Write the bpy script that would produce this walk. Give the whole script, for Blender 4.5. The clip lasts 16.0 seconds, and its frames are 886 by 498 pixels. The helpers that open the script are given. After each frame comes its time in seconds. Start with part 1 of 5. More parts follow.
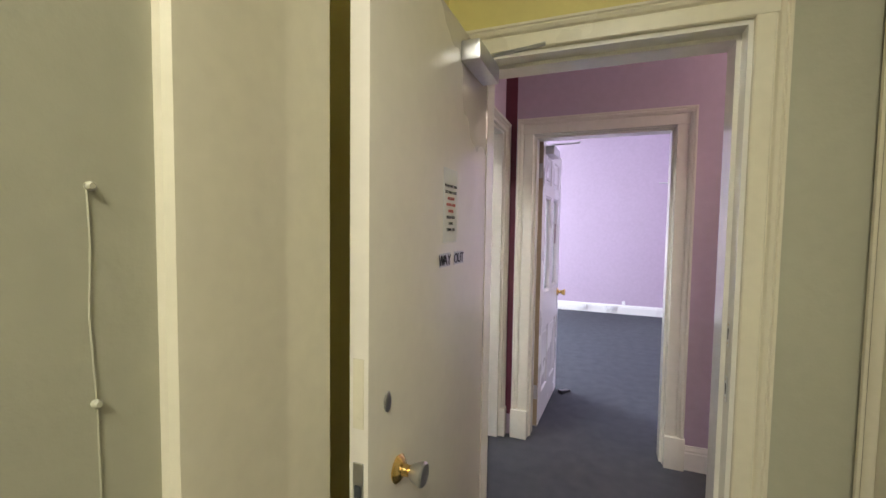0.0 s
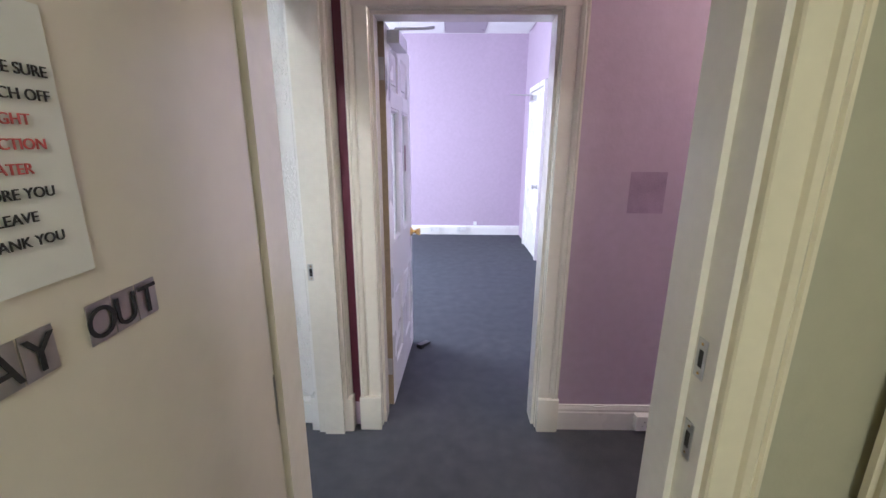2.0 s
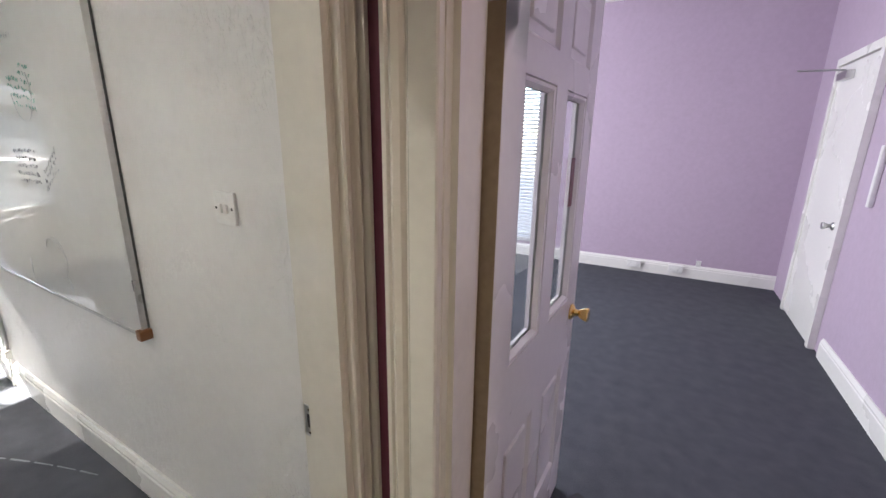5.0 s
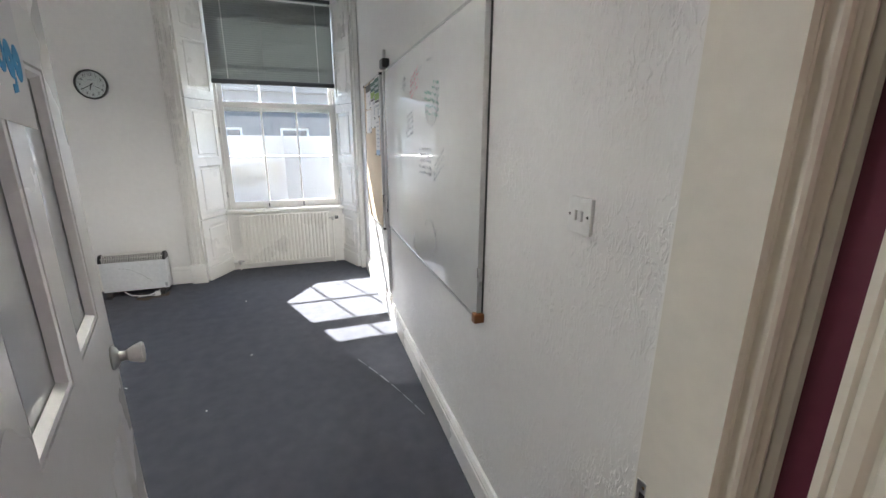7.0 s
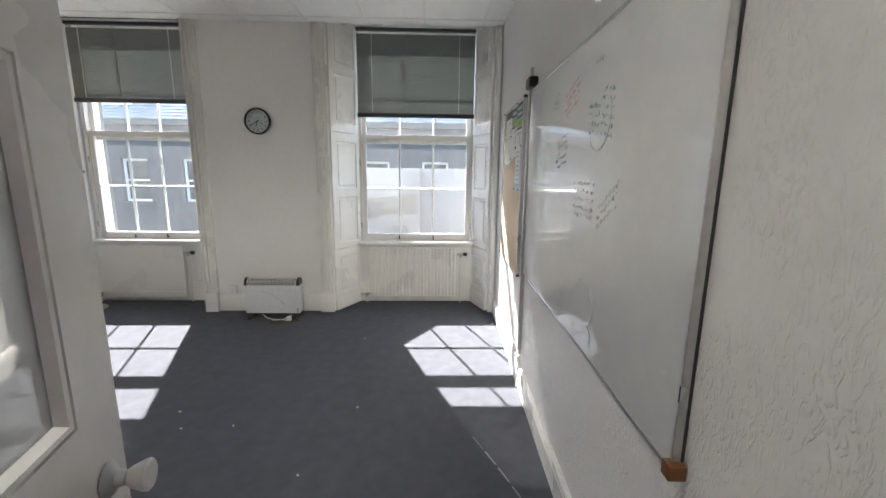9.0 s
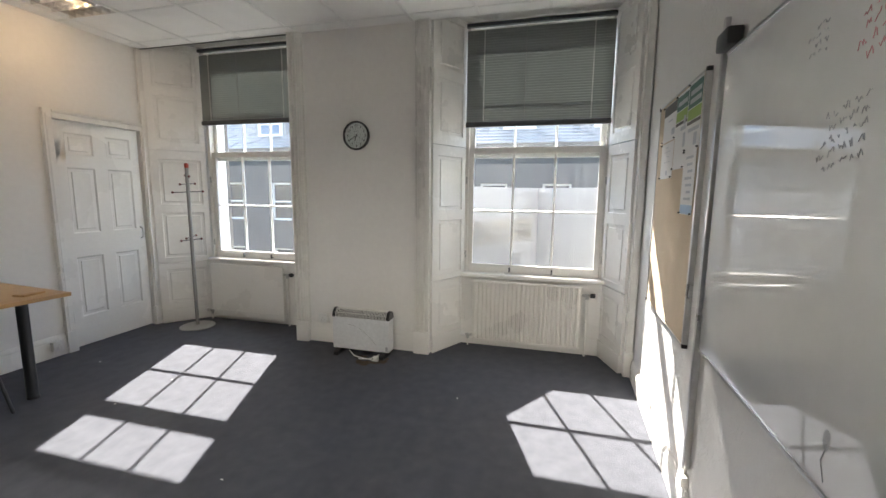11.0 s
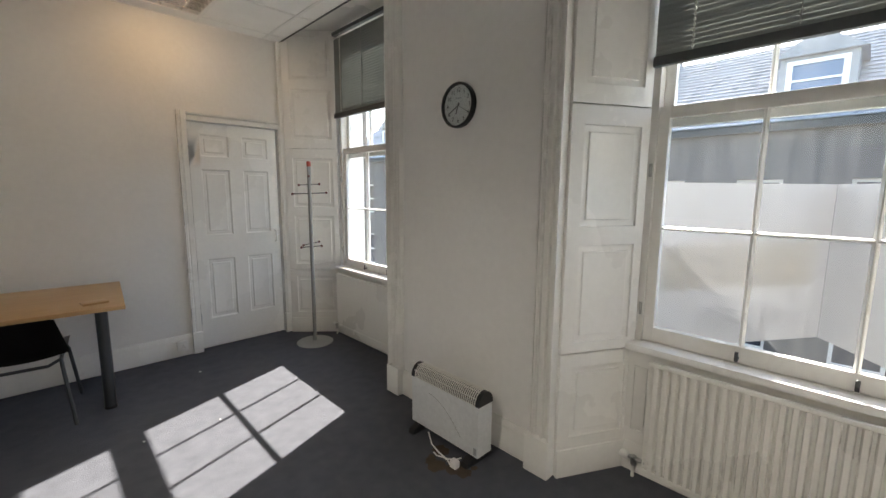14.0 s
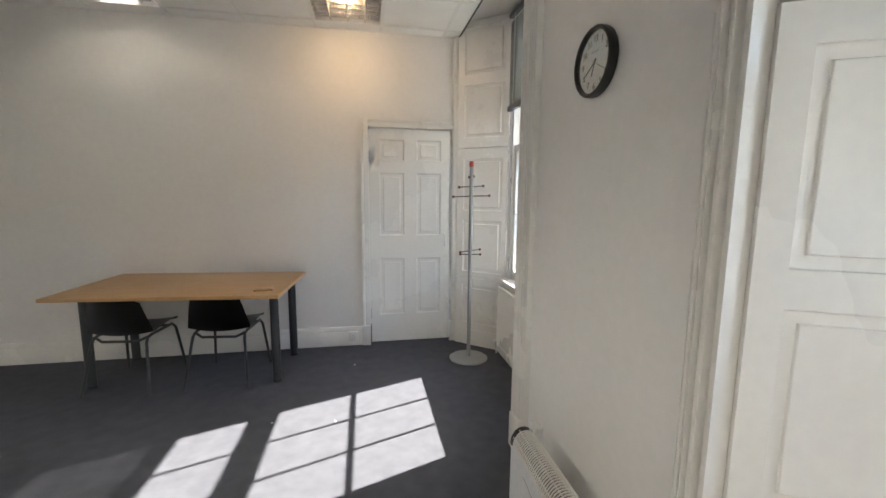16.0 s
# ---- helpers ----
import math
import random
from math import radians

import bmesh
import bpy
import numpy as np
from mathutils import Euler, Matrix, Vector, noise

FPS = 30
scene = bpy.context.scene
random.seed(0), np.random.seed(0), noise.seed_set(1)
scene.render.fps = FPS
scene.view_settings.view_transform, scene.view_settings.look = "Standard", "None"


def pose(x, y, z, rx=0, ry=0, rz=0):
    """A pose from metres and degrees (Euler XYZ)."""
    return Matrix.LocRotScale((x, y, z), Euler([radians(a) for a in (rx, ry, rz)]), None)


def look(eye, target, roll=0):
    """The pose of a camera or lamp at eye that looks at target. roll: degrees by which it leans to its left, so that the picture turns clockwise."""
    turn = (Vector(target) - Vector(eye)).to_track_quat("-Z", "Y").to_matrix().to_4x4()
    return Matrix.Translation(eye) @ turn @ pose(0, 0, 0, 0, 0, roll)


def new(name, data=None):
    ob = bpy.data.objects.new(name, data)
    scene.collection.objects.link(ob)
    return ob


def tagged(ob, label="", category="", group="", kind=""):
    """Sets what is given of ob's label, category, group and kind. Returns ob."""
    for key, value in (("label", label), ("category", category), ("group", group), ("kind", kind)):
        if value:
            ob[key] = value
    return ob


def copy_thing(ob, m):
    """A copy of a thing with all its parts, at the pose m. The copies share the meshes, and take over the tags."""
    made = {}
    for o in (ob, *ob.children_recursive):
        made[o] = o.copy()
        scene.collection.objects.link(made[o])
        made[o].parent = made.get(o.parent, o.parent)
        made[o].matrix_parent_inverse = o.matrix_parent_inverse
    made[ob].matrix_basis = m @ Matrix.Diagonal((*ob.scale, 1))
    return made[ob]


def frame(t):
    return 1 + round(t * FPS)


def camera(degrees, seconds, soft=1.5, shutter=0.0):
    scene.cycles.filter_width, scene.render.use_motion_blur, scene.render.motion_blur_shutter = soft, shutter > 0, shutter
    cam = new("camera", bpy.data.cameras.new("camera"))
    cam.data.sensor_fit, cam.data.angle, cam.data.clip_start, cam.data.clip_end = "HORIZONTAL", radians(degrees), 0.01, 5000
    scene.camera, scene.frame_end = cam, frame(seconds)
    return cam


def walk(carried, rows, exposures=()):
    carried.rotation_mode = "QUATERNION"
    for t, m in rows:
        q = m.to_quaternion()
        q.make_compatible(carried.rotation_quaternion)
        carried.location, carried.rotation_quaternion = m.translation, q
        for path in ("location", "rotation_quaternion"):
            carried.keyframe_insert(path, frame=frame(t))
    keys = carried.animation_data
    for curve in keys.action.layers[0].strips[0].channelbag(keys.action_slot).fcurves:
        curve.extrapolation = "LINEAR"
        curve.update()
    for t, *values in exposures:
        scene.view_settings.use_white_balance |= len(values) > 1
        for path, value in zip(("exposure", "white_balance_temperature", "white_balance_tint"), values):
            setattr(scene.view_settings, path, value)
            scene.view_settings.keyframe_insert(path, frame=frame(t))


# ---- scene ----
cam = camera(94.2, 16.0)
PATH = [
    (0, (-0.115, 0.247, 1.401), (-0.842, 2.107, 1.294), 0.8),
    (0.5, (-0.127, 0.376, 1.408), (-0.631, 2.291, 1.132), 0.6),
    (1, (-0.141, 0.548, 1.42), (-0.454, 2.48, 1.007), 0.6),
    (1.5, (-0.178, 0.8, 1.442), (-0.333, 2.735, 0.96), 0.4),
    (2, (-0.216, 1.075, 1.468), (-0.24, 3.009, 0.962), 0.3),
    (2.5, (-0.176, 1.371, 1.463), (-0.144, 3.304, 0.952), 0.1),
    (3, (-0.178, 1.645, 1.484), (-0.16, 3.571, 0.947), 0.1),
    (3.2, (-0.189, 1.746, 1.49), (-0.205, 3.672, 0.951), -0.2),
    (5.3, (-0.225, 2.355, 1.491), (-1.335, 3.941, 0.987), 0.9),
    (5.5, (-0.236, 2.357, 1.493), (-1.472, 3.846, 0.986), 0.8),
    (6, (-0.274, 2.349, 1.493), (-1.768, 3.576, 0.98), 0.9),
    (6.5, (-0.331, 2.353, 1.485), (-2.02, 3.29, 0.966), 0.6),
    (7, (-0.429, 2.37, 1.486), (-2.243, 3.033, 0.965), 0.4),
    (7.5, (-0.541, 2.398, 1.482), (-2.428, 2.834, 0.982), 0.5),
    (8, (-0.658, 2.416, 1.475), (-2.584, 2.693, 1.014), 0.6),
    (8.2, (-0.711, 2.435, 1.479), (-2.647, 2.664, 1.036), 0.7),
    (10.3, (-1.439, 2.46, 1.429), (-3.403, 2.206, 1.152), 0.5),
    (10.5, (-1.519, 2.455, 1.426), (-3.475, 2.135, 1.157), 0.6),
    (11, (-1.753, 2.456, 1.429), (-3.671, 1.957, 1.16), 0.6),
    (11.5, (-2.008, 2.436, 1.432), (-3.88, 1.788, 1.161), 0.6),
    (12, (-2.263, 2.431, 1.428), (-4.095, 1.677, 1.155), 0.5),
    (12.5, (-2.531, 2.474, 1.431), (-4.315, 1.614, 1.154), 0.5),
    (13, (-2.795, 2.486, 1.434), (-4.506, 1.487, 1.156), 0.5),
    (13.5, (-3.117, 2.457, 1.439), (-4.699, 1.265, 1.164), 0.4),
    (14, (-3.417, 2.441, 1.442), (-4.8, 1.023, 1.164), 0.4),
    (14.5, (-3.71, 2.41, 1.444), (-4.842, 0.785, 1.168), 0.4),
    (15, (-3.948, 2.322, 1.443), (-4.82, 0.544, 1.165), 0.5),
    (15.5, (-4.162, 2.276, 1.447), (-4.78, 0.394, 1.17), 0.6),
    (16, (-4.315, 2.238, 1.441), (-4.685, 0.291, 1.17), 0.5),
]
walk(cam, [(t, look(eye, target, roll)) for t, eye, target, roll in PATH],
     exposures=[(0, 4.2, 6200, 10), (1.5, 4.3, 5950, 10), (2.5, 4.1, 5650, 10), (3.2, 4.0, 6500, 10), (5.3, 3.4, 6600, 10), (7.2, 3.25, 6300, 10), (8.2, 3.1, 6350, 10), (10.3, 2.85, 6750, 10), (12.3, 2.75, 6850, 10), (13.2, 2.6, 6900, 10), (14, 2.53, 7000, 10), (15, 2.78, 6950, 10), (15.5, 3.0, 6950, 10), (16, 3.0, 6900, 10)])

# ---- light ----
SUN_WAY = Vector((1.0, 0.365, -0.915)).normalized()
SKY_TURN = math.atan2(-SUN_WAY.x, -SUN_WAY.y)
world = bpy.data.worlds.new("world")
scene.world = world
world.use_nodes = True
wn = world.node_tree.nodes
sky = wn.new("ShaderNodeTexSky")
sky.sky_type, sky.sun_disc = "NISHITA", False
sky.sun_elevation, sky.sun_rotation = math.asin(-SUN_WAY.z), SKY_TURN
world.node_tree.links.new(sky.outputs[0], wn["Background"].inputs[0])
wn["Background"].inputs[1].default_value = 0.15


def lamp(name, kind, m, power, colour, **keys):
    data = bpy.data.lights.new(name, kind)
    data.energy, data.color = power, colour
    for key, value in keys.items():
        if key == "size":
            data.size = value
        elif key == "size_y":
            data.shape, data.size_y = "RECTANGLE", value
        elif key == "angle":
            data.angle = value
        elif key == "radius":
            data.shadow_soft_size = value
    ob = new(name, data)
    ob.matrix_world = m
    return ob


lamp("sun", "SUN", look((-20, -7, 17), Vector((-20, -7, 17)) + SUN_WAY), 4.8, (1.0, 0.97, 0.93), angle=radians(0.5))
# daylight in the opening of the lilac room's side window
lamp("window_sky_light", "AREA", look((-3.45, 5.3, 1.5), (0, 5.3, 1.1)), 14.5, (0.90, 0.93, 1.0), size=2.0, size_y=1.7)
# fill light added inside the ceiling fittings; unseen entrance ceiling light and passage lamp
for x, y, power, tint in ((-2.555, -1.185, 0.8, (1.0, 0.92, 0.80)), (-2.555, 1.565, 3.2, (1.0, 0.95, 0.88)), (-1.455, 1.565, 9.5, (1.0, 0.96, 0.90))):
    lamp("fitting_fill_light", "AREA", look((x, y, 2.885), (x, y, 0)), power, tint, size=0.06, size_y=0.44)
lamp("halogen_light", "AREA", look((-4.20, -1.02, 2.815), (-4.20, -1.64, 2.05)), 0.45, (1.0, 0.66, 0.36), size=0.10)
lamp("entrance_light", "AREA", look((-0.05, -0.75, 2.69), (-0.05, -0.4, 0)), 3.0, (1.0, 0.95, 0.79), size=0.6)
lamp("passage_light", "POINT", pose(1.75, 2.5, 2.5), 2.0, (1.0, 0.80, 0.62), radius=0.09)


# ---- materials ----
def mat(name, colour, rough=0.5, metal=0.0, var=0.06, scale=6.0, bump=0.0, bump_scale=60.0, second=None, spec=0.5, stain=0.0):
    m = bpy.data.materials.new(name)
    m.use_nodes = True
    nt = m.node_tree
    b = nt.nodes["Principled BSDF"]
    b.inputs["Roughness"].default_value = rough
    b.inputs["Metallic"].default_value = metal
    b.inputs["Specular IOR Level"].default_value = spec
    co = nt.nodes.new("ShaderNodeTexCoord")
    big = nt.nodes.new("ShaderNodeTexNoise")
    big.inputs["Scale"].default_value, big.inputs["Detail"].default_value = scale * 0.25, 5
    fine = nt.nodes.new("ShaderNodeTexNoise")
    fine.inputs["Scale"].default_value, fine.inputs["Detail"].default_value = scale * 8, 4
    for n in (big, fine):
        nt.links.new(co.outputs["Object"], n.inputs["Vector"])
    add = nt.nodes.new("ShaderNodeMath")
    add.operation = "ADD"
    nt.links.new(big.outputs[0], add.inputs[0])
    nt.links.new(fine.outputs[0], add.inputs[1])
    ramp = nt.nodes.new("ShaderNodeMapRange")
    ramp.inputs[1].default_value, ramp.inputs[2].default_value = 0.6, 1.4
    nt.links.new(add.outputs[0], ramp.inputs[0])
    mix = nt.nodes.new("ShaderNodeMix")
    mix.data_type = "RGBA"
    dark = second or tuple(c * (1 - 2.2 * var) for c in colour)
    light = tuple(min(1, c * (1 + var)) for c in colour)
    mix.inputs[6].default_value, mix.inputs[7].default_value = (*dark, 1), (*light, 1)
    nt.links.new(ramp.outputs[0], mix.inputs[0])
    out = mix.outputs[2]
    if stain:
        st = nt.nodes.new("ShaderNodeTexNoise")
        st.inputs["Scale"].default_value, st.inputs["Detail"].default_value = 1.1, 8
        st.inputs["Roughness"].default_value = 0.7
        nt.links.new(co.outputs["Object"], st.inputs["Vector"])
        r2 = nt.nodes.new("ShaderNodeMapRange")
        r2.inputs[1].default_value, r2.inputs[2].default_value = 0.56, 0.72
        r2.inputs[4].default_value = stain
        nt.links.new(st.outputs[0], r2.inputs[0])
        m2 = nt.nodes.new("ShaderNodeMix")
        m2.data_type = "RGBA"
        m2.inputs[7].default_value = (*[c * 0.55 for c in colour], 1)
        nt.links.new(r2.outputs[0], m2.inputs[0])
        nt.links.new(out, m2.inputs[6])
        out = m2.outputs[2]
    nt.links.new(out, b.inputs["Base Color"])
    rr = nt.nodes.new("ShaderNodeMapRange")
    rr.inputs[1].default_value, rr.inputs[2].default_value = 0.3, 0.7
    rr.inputs[3].default_value, rr.inputs[4].default_value = max(0.02, rough - min(0.07, rough * 0.4)), min(1, rough + min(0.07, rough * 0.4))
    nt.links.new(big.outputs[0], rr.inputs[0])
    nt.links.new(rr.outputs[0], b.inputs["Roughness"])
    if bump:
        bn = nt.nodes.new("ShaderNodeTexNoise")
        bn.inputs["Scale"].default_value, bn.inputs["Detail"].default_value = bump_scale, 4
        nt.links.new(co.outputs["Object"], bn.inputs["Vector"])
        bp = nt.nodes.new("ShaderNodeBump")
        bp.inputs["Strength"].default_value, bp.inputs["Distance"].default_value = min(1, bump), 0.004
        nt.links.new(bn.outputs[0], bp.inputs["Height"])
        nt.links.new(bp.outputs[0], b.inputs["Normal"])
    return m


def glass(name, haze, gloss=0.07):
    """A pane that lets light through, mirrors a little and carries a film of dust."""
    m = bpy.data.materials.new(name)
    m.use_nodes = True
    nt = m.node_tree
    nt.nodes.remove(nt.nodes["Principled BSDF"])
    out = nt.nodes["Material Output"]
    clear, mirror, dust = (nt.nodes.new("ShaderNodeBsdf" + k) for k in ("Transparent", "Glossy", "Translucent"))
    clear.inputs[0].default_value = (0.95, 0.97, 0.97, 1)
    mirror.inputs["Roughness"].default_value = 0.02
    dust.inputs[0].default_value = (0.9, 0.92, 0.95, 1)
    co, ns = nt.nodes.new("ShaderNodeTexCoord"), nt.nodes.new("ShaderNodeTexNoise")
    ns.inputs["Scale"].default_value, ns.inputs["Detail"].default_value = 5, 8
    mp = nt.nodes.new("ShaderNodeMapping")
    mp.inputs["Scale"].default_value = (1, 5, 0.7)
    nt.links.new(co.outputs["Object"], mp.inputs[0])
    nt.links.new(mp.outputs[0], ns.inputs["Vector"])
    mr = nt.nodes.new("ShaderNodeMapRange")
    mr.inputs[1].default_value, mr.inputs[2].default_value = 0.3, 0.75
    mr.inputs[3].default_value, mr.inputs[4].default_value = haze * 0.55, haze * 1.5
    nt.links.new(ns.outputs[0], mr.inputs[0])
    one, two = nt.nodes.new("ShaderNodeMixShader"), nt.nodes.new("ShaderNodeMixShader")
    nt.links.new(mr.outputs[0], one.inputs[0])
    nt.links.new(clear.outputs[0], one.inputs[1])
    nt.links.new(dust.outputs[0], one.inputs[2])
    fr, pw = nt.nodes.new("ShaderNodeLayerWeight"), nt.nodes.new("ShaderNodeMath")
    fr.inputs[0].default_value = 0.5
    pw.operation, pw.inputs[1].default_value = "POWER", 4.0
    sc = nt.nodes.new("ShaderNodeMath")
    sc.operation, sc.inputs[1].default_value, sc.inputs[2].default_value = "MULTIPLY_ADD", 0.55, gloss * 0.5
    nt.links.new(fr.outputs["Facing"], pw.inputs[0])
    nt.links.new(pw.outputs[0], sc.inputs[0])
    nt.links.new(sc.outputs[0], two.inputs[0])
    nt.links.new(one.outputs[0], two.inputs[1])
    nt.links.new(mirror.outputs[0], two.inputs[2])
    nt.links.new(two.outputs[0], out.inputs[0])
    return m


WHITE_WALL = mat("white wall paint", (0.82, 0.81, 0.785), 0.6, var=0.02, scale=3, bump=0.25, bump_scale=45, stain=0.02)
PAPER_WALL = mat("painted woodchip paper", (0.80, 0.79, 0.77), 0.42, var=0.02, scale=3, stain=0.05)


def embossed(m):
    """Adds the short upright strokes of embossed wallpaper, stronger in patches."""
    nt = m.node_tree
    co, mp = nt.nodes.new("ShaderNodeTexCoord"), nt.nodes.new("ShaderNodeMapping")
    mp.inputs["Scale"].default_value = (1.0, 1.0, 0.42)
    mp.inputs["Rotation"].default_value = (0, radians(14), 0)
    strokes, patch = nt.nodes.new("ShaderNodeTexNoise"), nt.nodes.new("ShaderNodeTexNoise")
    strokes.inputs["Scale"].default_value, strokes.inputs["Detail"].default_value, strokes.inputs["Distortion"].default_value = 62, 2, 1.6
    patch.inputs["Scale"].default_value, patch.inputs["Detail"].default_value = 3.2, 3
    ridge, where, both = (nt.nodes.new("ShaderNode" + k) for k in ("MapRange", "MapRange", "Math"))
    ridge.inputs[1].default_value, ridge.inputs[2].default_value = 0.50, 0.66
    where.inputs[1].default_value, where.inputs[2].default_value, where.inputs[3].default_value = 0.36, 0.66, 0.12
    both.operation = "MULTIPLY"
    bump = nt.nodes.new("ShaderNodeBump")
    bump.inputs["Strength"].default_value, bump.inputs["Distance"].default_value = 0.9, 0.0040
    for s, d in ((co.outputs["Object"], mp.inputs[0]), (mp.outputs[0], strokes.inputs["Vector"]), (co.outputs["Object"], patch.inputs["Vector"]), (strokes.outputs[0], ridge.inputs[0]), (patch.outputs[0], where.inputs[0]), (ridge.outputs[0], both.inputs[0]), (where.outputs[0], both.inputs[1]), (both.outputs[0], bump.inputs["Height"]), (bump.outputs[0], nt.nodes["Principled BSDF"].inputs["Normal"])):
        nt.links.new(s, d)


embossed(PAPER_WALL)
PURPLE_WALL = mat("lilac wall paint", (0.50, 0.40, 0.51), 0.6, var=0.04, scale=3, bump=0.25, bump_scale=60, stain=0.08)
GREEN_WALL = mat("grey-green wall paint", (0.42, 0.405, 0.30), 0.5, var=0.03, scale=3, bump=0.25, bump_scale=50, stain=0.08)
YELLOW_WALL = mat("yellow wall paint", (0.66, 0.57, 0.20), 0.55, var=0.03, scale=3, bump=0.25, bump_scale=50)
GLOSS_WHITE = mat("white gloss joinery paint", (0.84, 0.83, 0.795), 0.28, var=0.02, scale=4, bump=0.12, bump_scale=25, stain=0.015)
GLOSS_CREAM = mat("cream gloss joinery paint", (0.73, 0.675, 0.52), 0.25, var=0.03, scale=4, bump=0.15, bump_scale=22, stain=0.08)
LOBBY_WHITE = mat("aged white gloss joinery paint", (0.79, 0.76, 0.68), 0.17, var=0.03, scale=4, bump=0.14, bump_scale=18, stain=0.08)
DOOR_CREAM = mat("magnolia door paint", (0.74, 0.69, 0.60), 0.3, var=0.025, scale=3, bump=0.1, bump_scale=20, stain=0.05)
CEILING = mat("mineral fibre ceiling tile", (0.87, 0.87, 0.85), 0.85, var=0.03, scale=20, bump=0.5, bump_scale=180)
TBAR = mat("white ceiling grid", (0.82, 0.82, 0.80), 0.4)
STEEL = mat("brushed steel", (0.55, 0.55, 0.54), 0.35, metal=1.0, bump=0.1)
ALU = mat("anodised aluminium", (0.60, 0.60, 0.60), 0.32, metal=1.0, bump=0.1)
BRASS = mat("polished brass", (0.80, 0.55, 0.20), 0.18, metal=1.0)
BLACK = mat("black plastic", (0.015, 0.015, 0.017), 0.32, var=0.1)
DARK_TUBE = mat("dark grey painted tube", (0.035, 0.04, 0.045), 0.4)
GREY_TUBE = mat("grey painted tube", (0.30, 0.30, 0.29), 0.4)
WHITE_PLASTIC = mat("white plastic", (0.82, 0.82, 0.80), 0.35)
RADIATOR_WHITE = mat("radiator enamel", (0.84, 0.83, 0.785), 0.3, var=0.02, stain=0.02)
HEATER_WHITE = mat("heater enamel", (0.78, 0.80, 0.81), 0.35)
RED_CAP = mat("red plastic", (0.45, 0.06, 0.03), 0.4)
BOARD_WHITE = mat("whiteboard enamel", (0.70, 0.71, 0.70), 0.04, var=0.02, scale=2, stain=0.08, spec=1.0)
CORK = mat("beige pinboard felt", (0.58, 0.47, 0.34), 0.95, var=0.06, scale=30, bump=0.6, bump_scale=250)


def translucent(name, colour, share):
    """A thin sheet that lets a share of the light behind it glow through."""
    m = bpy.data.materials.new(name)
    m.use_nodes = True
    nt = m.node_tree
    nt.nodes.remove(nt.nodes["Principled BSDF"])
    dif, tra, mx = (nt.nodes.new("Shader" + k) for k in ("NodeBsdfDiffuse", "NodeBsdfTranslucent", "NodeMixShader"))
    dif.inputs[0].default_value = tra.inputs[0].default_value = (*colour, 1)
    mx.inputs[0].default_value = share
    nt.links.new(dif.outputs[0], mx.inputs[1])
    nt.links.new(tra.outputs[0], mx.inputs[2])
    nt.links.new(mx.outputs[0], nt.nodes["Material Output"].inputs[0])
    return m


SLAT = translucent("grey blind slat", (0.30, 0.32, 0.31), 0.10)
SLAT_DARK = mat("dark blind rail", (0.06, 0.065, 0.07), 0.4)
BLIND_WHITE = mat("white blind slat", (0.62, 0.62, 0.64), 0.5)
PAPER = mat("white paper", (0.80, 0.80, 0.79), 0.8, var=0.01)
INK = mat("black ink", (0.02, 0.02, 0.022), 0.6)
RED_INK = mat("red ink", (0.55, 0.10, 0.10), 0.6)
BLUE_INK = mat("blue ink", (0.02, 0.30, 0.60), 0.6)
FAINT_INK = mat("faint marker ink", (0.42, 0.44, 0.46), 0.4)
GREEN_INK = mat("green marker ink", (0.22, 0.42, 0.36), 0.4)
PINK_INK = mat("red marker ink", (0.62, 0.32, 0.34), 0.4)
STRIPE_GREEN = mat("green print", (0.28, 0.42, 0.10), 0.6)
ORANGE = mat("orange paint", (0.75, 0.28, 0.04), 0.4)
CLEAR = glass("window glass", 0.015)
DIRTY = glass("dusty window glass", 0.011)
DOOR_GLASS = glass("door glass", 0.01)
MAROON = mat("dark maroon", (0.13, 0.025, 0.05), 0.5, var=0.06)
GHOST = mat("unfaded lilac paint", (0.40, 0.30, 0.42), 0.6, var=0.22, scale=30)


def carpet():
    m = mat("blue-grey cord carpet", (0.100, 0.104, 0.120), 0.95, var=0.14, scale=45, bump=1.0, bump_scale=420, spec=0.1, stain=0.10)
    return m


CARPET = carpet()


def wood(name, a, b, rough, along=0):
    m = mat(name, a, rough)
    nt = m.node_tree
    co = nt.nodes.new("ShaderNodeTexCoord")
    mp = nt.nodes.new("ShaderNodeMapping")
    mp.inputs["Scale"].default_value = (1.2, 18, 18) if along == 0 else (18, 18, 1.2)
    ns = nt.nodes.new("ShaderNodeTexNoise")
    ns.inputs["Scale"].default_value, ns.inputs["Detail"].default_value, ns.inputs["Distortion"].default_value = 3, 6, 1.2
    rp = nt.nodes.new("ShaderNodeMapRange")
    rp.inputs[1].default_value, rp.inputs[2].default_value = 0.3, 0.7
    mx = nt.nodes.new("ShaderNodeMix")
    mx.data_type = "RGBA"
    mx.inputs[6].default_value, mx.inputs[7].default_value = (*a, 1), (*b, 1)
    for s, d in ((co.outputs["Object"], mp.inputs[0]), (mp.outputs[0], ns.inputs["Vector"]), (ns.outputs[0], rp.inputs[0]), (rp.outputs[0], mx.inputs[0])):
        nt.links.new(s, d)
    nt.links.new(mx.outputs[2], nt.nodes["Principled BSDF"].inputs["Base Color"])
    return m


BEECH = wood("beech laminate", (0.50, 0.305, 0.14), (0.42, 0.245, 0.105), 0.4)


